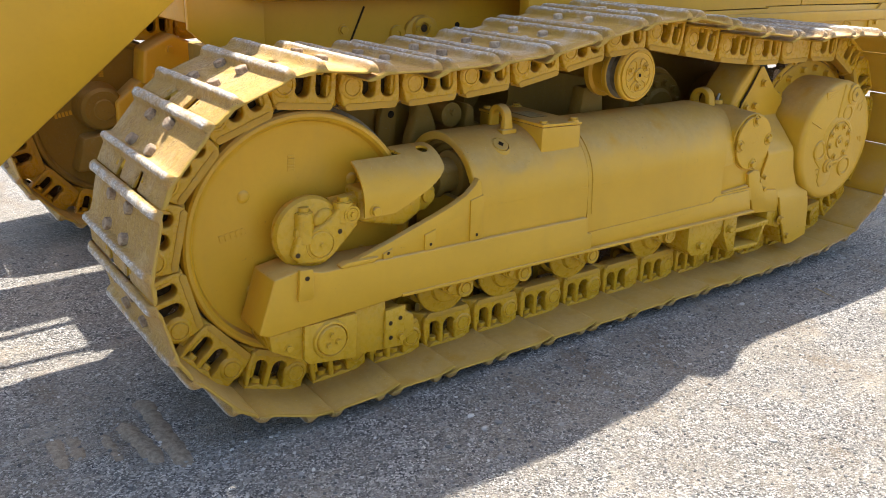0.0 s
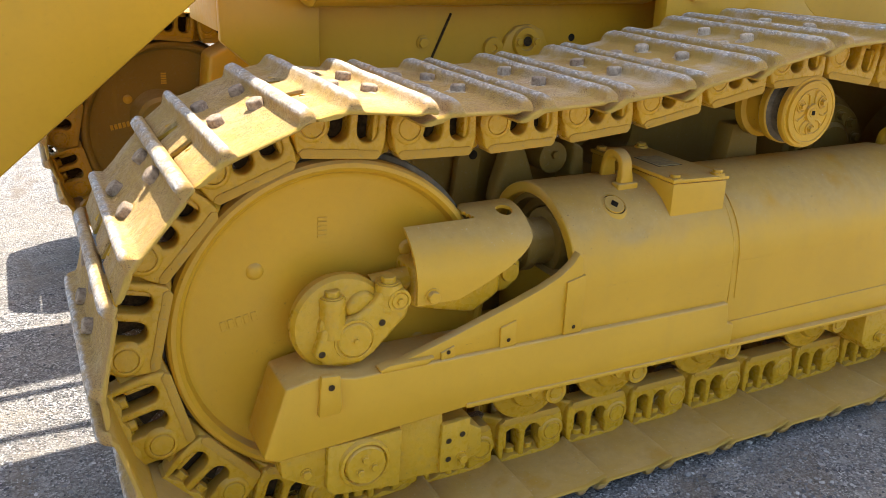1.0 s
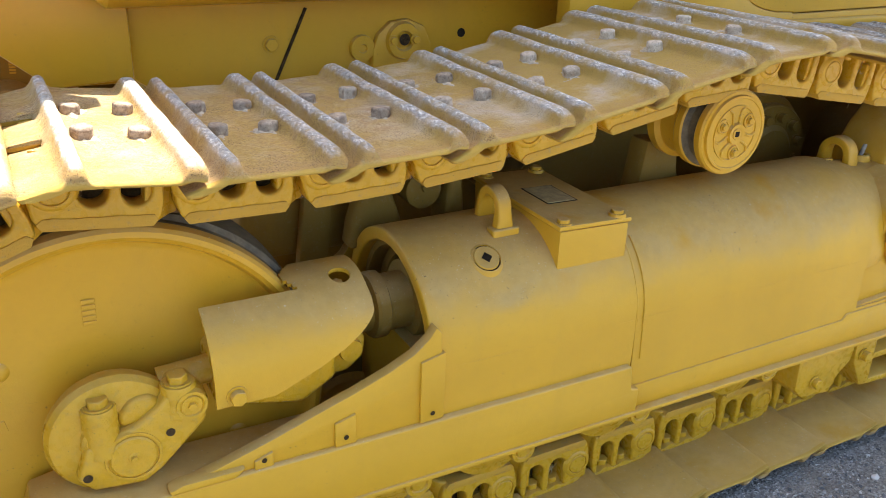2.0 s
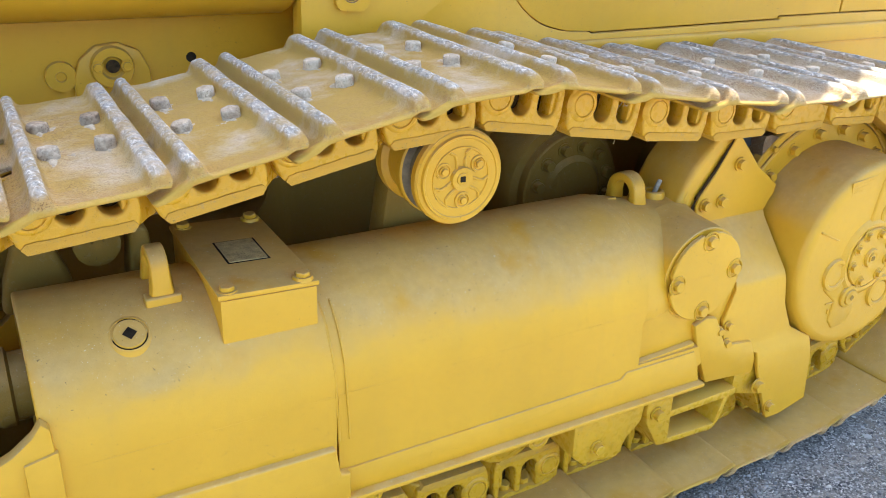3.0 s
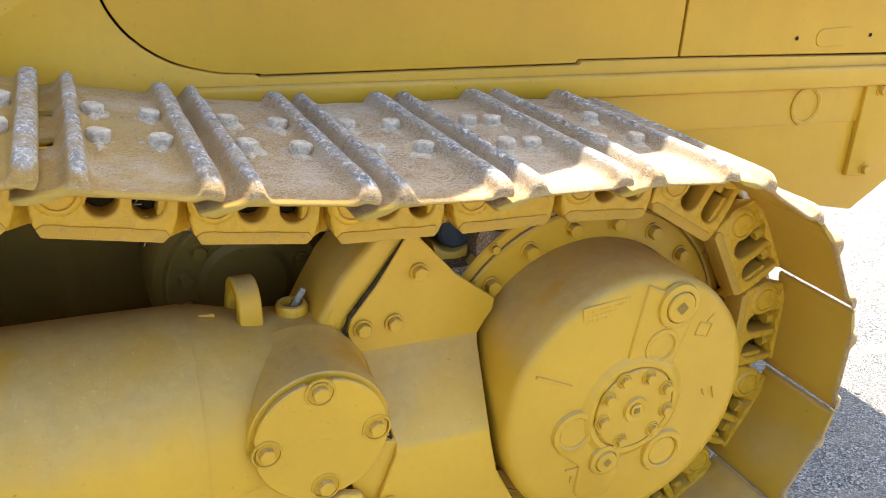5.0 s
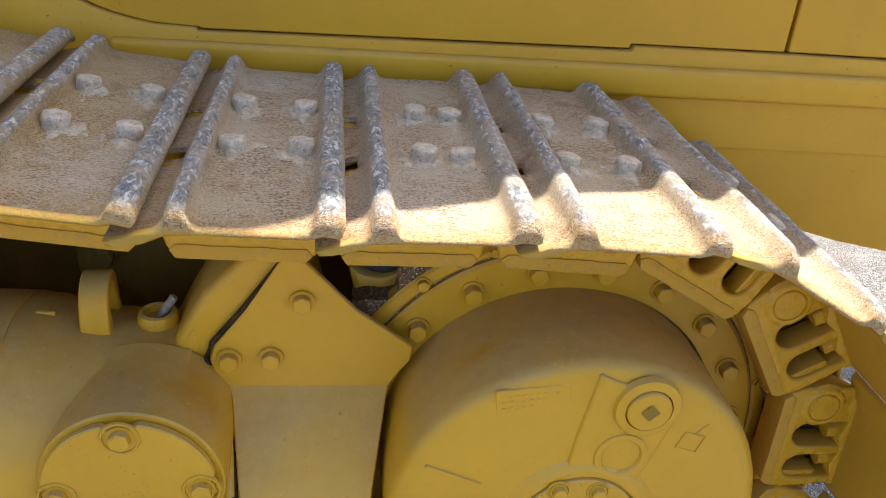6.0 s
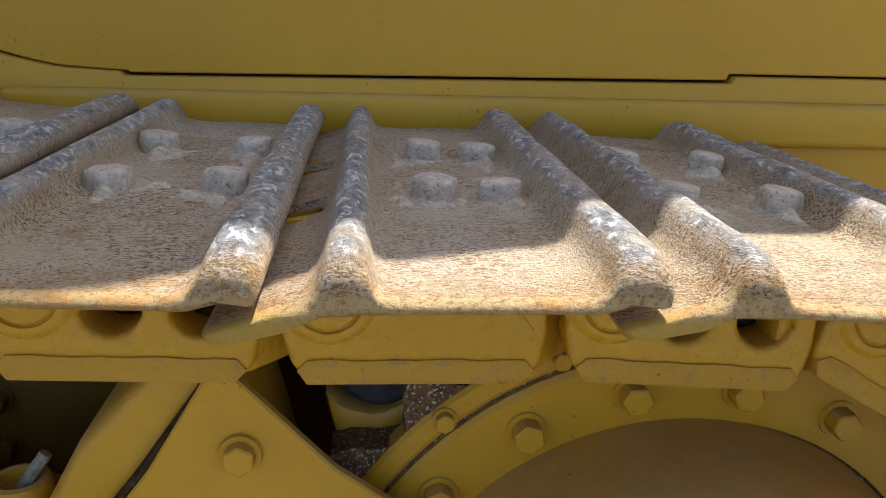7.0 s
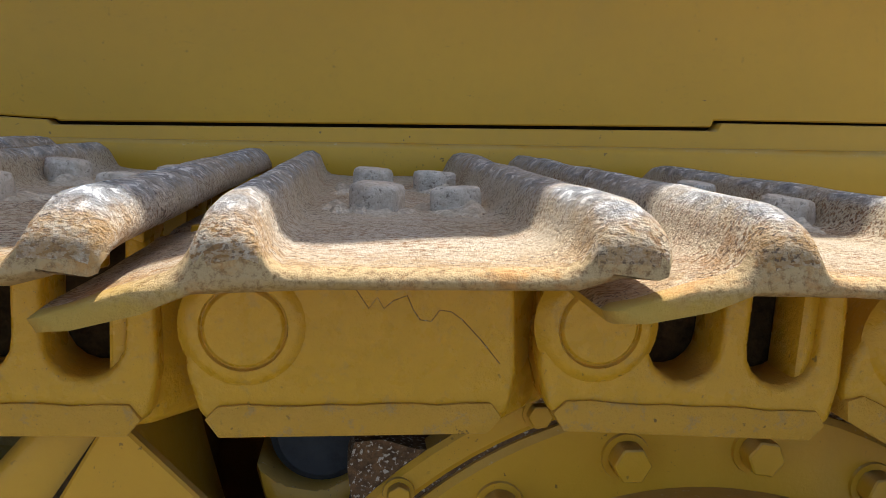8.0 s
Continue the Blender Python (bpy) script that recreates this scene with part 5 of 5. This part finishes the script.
# ---- small things on the housing ----
def build_top_box():
    out = [(0.255, 0.655), (0.433, 0.655), (0.433, 0.770), (0.255, 0.776)]
    box = part("valve_box", prism(out, 0.126, 0.472, 0.003), PAINT, MACHINE, "yellow bolted valve box on the tube housing")
    lid = part("lid", prism([(0.250, 0.778), (0.437, 0.772), (0.437, 0.783), (0.250, 0.789)], 0.122, 0.476, 0.0035), PAINT, box, "flat lid with a sunken name plate")
    for bx, by in ((0.272, 0.142), (0.411, 0.141), (0.274, 0.456), (0.412, 0.452)):
        part("bolt_pad", lathe([(0, -0.003), (0.018, -0.003), (0.020, 0.003)], 0, 0, 20), PAINT, lid, "", Matrix.Translation((bx, by, 0.786)) @ UP)
        bolt(lid, bx, by, 0.787, 0.026, 0.008, PAINT, 0.3 + bx, axis=UP)
    part("plate_recess", block(-0.041, 0.041, -0.054, 0.054, 0.0, 0.0012, 0.0, 1), BLACK, lid, "", Matrix.Translation((0.346, 0.30, 0.7851)) @ Matrix.Rotation(radians(1.8), 4, "Y"))
    part("name_plate", block(-0.037, 0.037, -0.050, 0.050, 0.0, 0.0028, 0.001, 1), PEELED, lid, "", Matrix.Translation((0.346, 0.30, 0.7852)) @ Matrix.Rotation(radians(1.8), 4, "Y"))


build_top_box()


def build_eye(x, y, z, size, turn, half=0.0165):
    """A lifting eye: a broad flat bar bent over, its near foot spread on a pad."""
    bm = bmesh.new()
    outline = [(0.049, -0.03)] + arc(0, 0.036, 0.046, 0, 180, 14) + [(-0.050, 0.02), (-0.050, -0.03), (-0.028, -0.03)] + arc(0, 0.036, 0.025, 180, 0, 14) + [(0.027, -0.03)]
    prism([(a * size, b * size) for a, b in outline], -half, half, 0.005, 3, bm)
    for v in bm.verts:
        low = max(0.0, 0.022 - v.co.z) / 0.022
        v.co.y *= 1 + (0.55 if half < 0.02 else 0.28) * min(1.0, low)
    eye = part("lifting_eye", bm, PAINT, MACHINE, "welded yellow lifting eye", Matrix.Translation((x, y, z)) @ Matrix.Rotation(radians(turn), 4, "Z"))
    for side in (-1, 1):
        part("foot", block(-0.016, 0.016, -0.0155 - half, 0.0155 + half, -0.03, 0.008, 0.005, 3), PAINT, eye, "", Matrix.Translation((0.040 * size * side, 0, -0.004 if side < 0 else -0.02)))


build_eye(0.178, 0.262, 0.762, 1.0, 90)
build_eye(1.330, 0.314, 0.724, 1.05, 95, 0.0205)
part("small_lug", block(-0.014, 0.014, -0.005, 0.005, -0.01, 0.004, 0.003), PAINT, MACHINE, "", Matrix.Translation((1.262, 0.29, 0.757)))


def build_fill_plug():
    cy, cz = 0.288, 0.555
    ax = Vector((0, 0.170 - cy, 0.7275 - cz)).normalized()
    turn = ax.to_track_quat("-Y", "Z").to_matrix().to_4x4()
    pad = lathe([(0, -0.0035), (0.026, -0.0035), (0.0278, -0.002), (0.0283, 0.003), (0.0300, 0.003), (0.0312, -0.002), (0.035, -0.0005), (0.042, 0.007)], 0, 0, 40)
    plug = part("fill_plug", pad, PAINT, MACHINE, "round yellow fill plug with a socket", Matrix.Translation((0.108, 0.1692, 0.7273)) @ turn)
    part("groove", lathe([(0.0281, 0.0), (0.0292, -0.0003), (0.0303, 0.0)], 0, 0, 40), BLACK, plug)
    part("socket", lathe([(0.0125, -0.0048), (0, -0.0048)], 0, 0, 4), BLACK, plug)


build_fill_plug()


def build_pin_socket():
    bm = lathe([(0, -0.004), (0.017, -0.004), (0.0185, -0.014), (0.022, -0.016), (0.027, -0.014), (0.0295, -0.007), (0.031, 0.05)], 0, 0, 32)
    cup = part("pin_socket", bm, PAINT, MACHINE, "ring socket with a bare steel pin", Matrix.Translation((1.414, 0.305, 0.738)) @ UP)
    part("steel_pin", tube([(0, 0.0, 0.0), (0.010, -0.016, 0.002), (0.024, -0.036, 0.006)], [0.006, 0.0065, 0.006], 9), GALV, cup)
    part("bent_tab", prism([(1.462, 0.700), (1.476, 0.700), (1.480, 0.745), (1.474, 0.760), (1.464, 0.745)], 0.244, 0.251, 0.002), PAINT, MACHINE)


build_pin_socket()


# ---- body above and behind the track ----
def build_body():
    door = smooth_line([(1.151, 1.31), (1.155, 1.262), (1.175, 1.208), (1.214, 1.159), (1.275, 1.119), (1.35, 1.0975), (1.400, 1.0925), (1.444, 1.0905)], 5) + [(1.446, 1.088), (2.184, 1.0935), (2.186, 1.1015), (2.476, 1.1015), (2.476, 1.31)]
    part("engine_door", prism(door, 0.652, 0.69, 0.002, 1), PANEL, MACHINE, "smooth yellow engine door with a round lower corner")
    skin = [(0.612, 1.31), (0.612, 0.94), (3.6, 0.90), (3.6, 1.088), (2.484, 1.0985), (2.192, 1.0985), (2.188, 1.0895), (1.440, 1.0842)] + smooth_line([(1.436, 1.0896), (1.400, 1.0912), (1.35, 1.0958), (1.273, 1.1163), (1.2105, 1.1565), (1.171, 1.206), (1.151, 1.261), (1.147, 1.31)], 5)
    part("body_side", prism(skin, 0.644, 0.70, 0.004, 2), PANEL, MACHINE, "yellow body side around the door")
    part("sill", prism([(1.30, 1.016), (3.6, 1.006), (3.6, 1.066), (1.30, 1.071)], 0.624, 0.65, 0.010, 3), PANEL, MACHINE)
    part("door_gap", prism([(1.10, 1.06), (3.6, 1.06), (3.6, 2.0), (1.10, 2.0)], 0.672, 0.70, 0.0), BLACK, MACHINE)
    part("rear_panel", prism([(2.484, 1.1015), (3.6, 1.095), (3.6, 1.31), (2.484, 1.31)], 0.652, 0.69, 0.002, 1), PANEL, MACHINE)
    part("body_ledge", prism([(1.10, 1.318), (3.75, 1.330), (3.75, 1.42), (1.10, 1.42)], 0.555, 0.70, 0.010, 3), PANEL, MACHINE, "rounded ledge along the body")
    # wall above, with its stepped top, unseen and cut to fit the shadow edges
    part("upper_wall", prism([(0.612, 1.300), (3.75, 1.300), (3.75, 2.46), (2.75, 2.50), (2.53, 2.55), (2.45, 2.64), (2.37, 2.755), (2.28, 2.895), (2.215, 2.965), (2.185, 3.07), (1.86, 3.09), (1.79, 3.16), (1.70, 3.40), (1.60, 3.42), (1.50, 3.25), (1.33, 3.40), (0.91, 3.50), (0.275, 3.48), (0.275, 2.25), (0.612, 2.02)], 0.668, 2.0, 0.01), PANEL, MACHINE, "tall yellow body above the tracks, its unseen top shaped to cast shade")
    # panel details
    edge = [(0.690, 1.31)] + arc(0.712, 1.196, 0.022, 180, 262, 6) + arc(0.750, 1.194, 0.022, 272, 360, 6) + [(0.772, 1.31), (0.728, 1.31)]
    holed = part("hole_plate", prism(edge + arc(0.728, 1.213, 0.018, 90, -270, 28) + [(0.7281, 1.3101)], 0.628, 0.65, 0.0), PANEL, MACHINE)
    part("hole_edge", lathe([(0.0225, 0.6285), (0.0205, 0.6268), (0.0185, 0.6285), (0.0175, 0.634)], 0.728, 1.213, 32), FLECK, holed)
    part("plate_hole", lathe([(0.018, 0.6425), (0, 0.6425)], 0.728, 1.213, 24), DARK_BROWN, holed)
    bolt(holed, 0.728, 0.642, 1.213, 0.016, 0.006, WORN)
    part("flush_plate", prism([(2.0, 1.0), (2.0, 0.90), (2.7, 0.72), (3.215, 0.628), (3.62, 0.905), (3.62, 1.062)], 0.650, 0.70, 0.004), PANEL, MACHINE, "yellow rear lower body plate")
    part("raised_ring", lathe([(0.056, 0.651), (0.054, 0.640), (0.048, 0.638), (0.042, 0.642), (0.040, 0.649), (0, 0.649)], 2.932, 0.960, 40), PANEL, MACHINE)
    for bx, bz in ((2.790, 0.989), (3.062, 1.012)):
        part("bolt_hole", lathe([(0.012, 0.6475), (0, 0.6475)], bx, bz, 14), BLACK, MACHINE)
    strap = part("side_strap", prism([(3.142, 0.745), (3.230, 0.735), (3.50, 0.9), (3.5, 1.10), (3.245, 1.10), (3.140, 1.008)], 0.633, 0.652, 0.004), PANEL, MACHINE)
    for bx, bz in ((3.205, 0.763), (3.195, 0.996)):
        bolt(strap, bx, 0.633, bz, 0.026, 0.014, PAINT)
    part("oval_recess", prism(arc(2.947, 1.141, 0.024, 90, 270, 8) + arc(3.035, 1.146, 0.024, -90, 90, 8), 0.6495, 0.668, 0.001, 1), PANEL, MACHINE)
    for bx, bz in ((2.855, 1.141), (3.121, 1.147)):
        part("bolt_hole", lathe([(0.006, 0.6505), (0, 0.6505)], bx, bz, 10), BLACK, MACHINE)
    # front body, set back
    # the overhang ahead of x -0.70 is added, out of view, to shade the ground
    part("front_body", prism([(-0.30, 0.90), (-0.43, 0.985), (-0.43, 1.07), (-0.70, 1.09), (-0.70, 1.32), (-1.0, 1.40), (-1.0, 2.0), (0.80, 2.0), (0.80, 0.40), (-0.1, 0.40)], 0.845, 1.22, 0.010), PANEL, MACHINE, "yellow front body set back behind the track, with an unseen shading overhang")
    part("front_panel", prism([(-0.700, 1.07), (-0.600, 0.985), (-0.432, 0.995), (-0.430, 1.22), (-0.700, 1.22)], 0.815, 0.84, 0.006), PANEL, MACHINE)
    # unseen plates and two bars, added only to cut the ground's lit patches
    part("front_body", prism([(-0.678, 1.44), (-0.318, 2.64), (0.62, 2.64), (0.62, 1.44)], 1.71, 1.95, 0.01), PANEL, MACHINE)
    part("far_arm", prism([(-1.6, 1.84), (-1.6, 2.93), (1.2, 2.93), (1.2, 1.84)], 2.16, 2.24, 0.01), PANEL, MACHINE)
    for z in (1.74, 2.49):
        part("grab_rail", tube([(-1.7, 1.71, z - 0.02), (-0.9, 1.71, z), (0.2, 1.71, z + 0.01)], 0.018, 10), PANEL, MACHINE)
    bm = bmesh.new()
    tube([(-0.020, 0.843, 1.13), (-0.115, 0.843, 0.93)], 0.004, 8, bm)
    part("edge_bar", bm, DARK_BROWN, MACHINE)
    ob = bolt(MACHINE, -0.109, 0.843, 1.048, 0.030, 0.010, PANEL)
    part("washer_boss", lathe([(0.034, 0.846), (0.032, 0.832), (0.012, 0.832), (0.010, 0.838), (0, 0.838)], 0.125, 1.026, 28), PANEL, MACHINE)
    shape = [(0.150, 0.90), (0.150, 1.02), (0.165, 1.06), (0.20, 1.09), (0.25, 1.095), (0.295, 1.075), (0.315, 1.03), (0.32, 0.90)]
    part("boss_plate", prism(shape, 0.828, 0.85, 0.006, 2), PANEL, MACHINE)
    part("boss_ring", lathe([(0.048, 0.829), (0.044, 0.815), (0.026, 0.815), (0.022, 0.826), (0, 0.827)], 0.232, 1.042, 32), PANEL, MACHINE)
    part("boss_hole", lathe([(0.015, 0.8145), (0, 0.8145)], 0.232, 1.046, 24), DARK_BROWN, MACHINE)
    part("body_hole", lathe([(0.012, 0.8435), (0, 0.8435)], 0.412, 1.050, 16), BLACK, MACHINE)
    for bx in (0.200, 0.262):
        bolt(MACHINE, bx, 0.815, 1.045, 0.020, 0.008, PANEL)
    # long round tank over the track
    bm = lathe([(0, -0.50), (0.11, -0.50), (0.125, -0.485), (0.125, 0.592), (0.115, 0.609), (0.095, 0.616), (0, 0.616)], 0, 0, 48)
    m = Matrix.Translation((0.0, 0.745, 1.285)) @ Matrix(((0, 1, 0, 0), (1, 0, 0, 0), (0, 0, 1, 0), (0, 0, 0, 1)))
    part("round_tank", bm, PANEL, MACHINE, "long round yellow tank over the track", m)
    # hull between the tracks, its shade put into the paint colour
    part("hull_side", prism([(-0.3, 0.30), (2.4, 0.30), (2.4, 1.02), (0.60, 1.02), (0.60, 0.9), (-0.3, 0.9)], 0.80, 2.0, 0.01), SHADE_YELLOW, MACHINE, "yellow hull between the tracks, darkened for shade")
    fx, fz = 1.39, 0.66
    flange = part("pivot_flange", lathe([(0, 0.588), (0.085, 0.588), (0.10, 0.600), (0.158, 0.600), (0.163, 0.604), (0.165, 0.63), (0.185, 0.64), (0.195, 0.66), (0.195, 0.81)], fx, fz, 56), SHADE_YELLOW, MACHINE, "round bolted flange behind the frame, darkened for shade")
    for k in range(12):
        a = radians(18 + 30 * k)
        bolt(flange, fx + 0.125 * math.cos(a), 0.600, fz + 0.125 * math.sin(a), 0.030, 0.018, SHADE_YELLOW, k)
    part("hull_tube", lathe([(0.11, 0.62), (0.11, 0.82)], 0.40, 0.80, 40), SHADE_YELLOW, MACHINE)
    part("cross_beam", prism([(-0.30, 0.62), (0.0, 0.62), (0.02, 0.76), (-0.05, 0.90), (-0.26, 0.90)], 0.56, 0.80, 0.02, 3), SHADE_YELLOW, MACHINE)
    # clevis ears and small cylinder behind the housing's mouth, coloured dark as shade
    ears = part("clevis_ear", prism([(-0.17, 0.60), (-0.10, 0.60), (-0.085, 0.72), (-0.075, 0.84), (-0.125, 0.85), (-0.150, 0.78)], 0.52, 0.55, 0.006), SHADE_YELLOW, MACHINE)
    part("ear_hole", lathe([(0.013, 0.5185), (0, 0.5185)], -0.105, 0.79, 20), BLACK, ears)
    part("clevis_ear", prism([(-0.075, 0.66), (0.06, 0.66), (0.055, 0.72), (0.030, 0.79), (0.005, 0.84), (-0.035, 0.84), (-0.045, 0.78), (-0.065, 0.72)], 0.45, 0.51, 0.016, 4), SHADE_YELLOW, MACHINE)
    ram = part("small_cylinder", lathe([(0, 0.445), (0.034, 0.445), (0.044, 0.450), (0.044, 0.60)], 0.108, 0.780, 32), SHADE_YELLOW, MACHINE)
    part("end_nut", lathe([(0, 0.434), (0.011, 0.434), (0.012, 0.446)], 0.108, 0.790, 6), SHADE_YELLOW, ram)
    part("clevis_ear", prism([(0.158, 0.68), (0.215, 0.68), (0.205, 0.80), (0.172, 0.82)], 0.44, 0.52, 0.012, 3), SHADE_YELLOW, MACHINE)


build_body()


def build_front_arm():
    # the upper outline is unseen, raised so its shadow crosses the front shoes
    out = [(-0.50, 1.420), (-0.56, 1.382), (-1.70, 0.440), (-2.30, 0.30), (-2.55, 0.45), (-2.50, 0.80), (-1.90, 1.10), (-1.45, 1.62), (-1.0, 1.92), (-0.62, 1.93), (-0.42, 1.76), (-0.40, 1.52)]
    part("lift_arm", prism(out, 0.60, 0.67, 0.008, 2), PANEL, MACHINE, "broad flat yellow lift arm slanting down ahead of the track")
    part("arm_pin", lathe([(0, 0.57), (0.05, 0.57), (0.06, 0.58), (0.06, 0.60)], -0.62, 1.46, 32), PANEL, MACHINE)


build_front_arm()

# ---- the far track ----
FAR = 2.05
build_track(FAR, True)
# far idler in darkened yellow, with the shade in its colour
build_idler(FAR, SHADE_YELLOW)


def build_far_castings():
    """The far track's inner cheek, all in the shade: a guard block, a bracket and a yoke darkened to match."""
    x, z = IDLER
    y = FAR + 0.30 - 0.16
    yoke = part("far_yoke", lathe([(0.0, y - 0.05), (0.085, y - 0.05), (0.10, y - 0.03), (0.105, y + 0.03), (0.12, y + 0.09)], x - 0.06, z + 0.06, 40), SHADE_YELLOW, MACHINE, "round yoke casting on the far track, darkened for shade")
    part("far_cap", lathe([(0.0, y - 0.062), (0.045, y - 0.062), (0.050, y - 0.05)], x - 0.06, z + 0.06, 28), SHADE_YELLOW, yoke)
    block_a = part("far_guard", prism([(-0.50, 0.70), (-0.22, 0.70), (-0.20, 0.86), (-0.34, 0.93), (-0.48, 0.86)], y - 0.12, y + 0.06, 0.02, 3), PAINT, MACHINE, "yellow guard casting beside the far track")
    for bx, bz in ((-0.44, 0.74), (-0.28, 0.74), (-0.36, 0.86)):
        bolt(block_a, bx, y - 0.12, bz, 0.03, 0.014, PAINT)
    part("far_bracket", prism([(-0.62, 0.46), (-0.44, 0.46), (-0.42, 0.66), (-0.50, 0.72), (-0.62, 0.62)], y - 0.08, y + 0.06, 0.015, 3), PAINT, MACHINE)


build_far_castings()
part("far_frame", prism([(-0.82, 0.30), (-0.77, 0.46), (0.5, 0.62), (1.6, 0.62), (1.6, 0.30)], FAR + 0.1, FAR + 0.5, 0.02), SHADE_YELLOW, MACHINE)


def build_straw():
    rng = random.Random(8)
    bm = bmesh.new()
    for _ in range(26):
        x, z = rng.uniform(1.150, 1.185), rng.uniform(0.955, 1.045)
        d = Vector((rng.uniform(-0.02, 0.02), rng.uniform(-0.006, 0.004), rng.uniform(-0.03, 0.03)))
        p = Vector((x, 0.198 + rng.uniform(-0.006, 0.004), z))
        tube([p, p + d * 0.5 + Vector((rng.uniform(-0.006, 0.006), 0, 0)), p + d], 0.0009, 4, bm)
    tagged(part("dry_grass_tuft", bm, STRAW), "tuft of dry grass caught between two track links", "grass")


build_straw()



def build_nest():
    """Dry stems stuffed into a nut window of the lower run."""
    rng = random.Random(12)
    bm = bmesh.new()
    for _ in range(34):
        p = Vector((0.347 + rng.uniform(-0.016, 0.016), 0.212 + rng.uniform(-0.010, 0.012), 0.095 + rng.uniform(-0.016, 0.024)))
        d = Vector((rng.uniform(-0.014, 0.014), rng.uniform(-0.006, 0.006), rng.uniform(-0.014, 0.014)))
        tube([p - d, p + Vector((rng.uniform(-0.006, 0.006), 0, rng.uniform(-0.006, 0.006))), p + d], 0.0009, 4, bm)
    tagged(part("dry_grass_tuft", bm, STRAW), "tuft of dry grass stuffed into a lower track link", "grass")


build_nest()


def build_twig():
    pts = [(1.628, -0.170, 0.004), (1.618, -0.205, 0.006), (1.612, -0.238, 0.003), (1.602, -0.272, 0.005)]
    pts = [(x, y, z + GROUND_Z(x, y)) for x, y, z in pts]
    tagged(part("twig", tube(pts, [0.0022, 0.0026, 0.0022, 0.0012], 6), STRAW), "thin dry twig lying on the gravel", "twig")


build_twig()
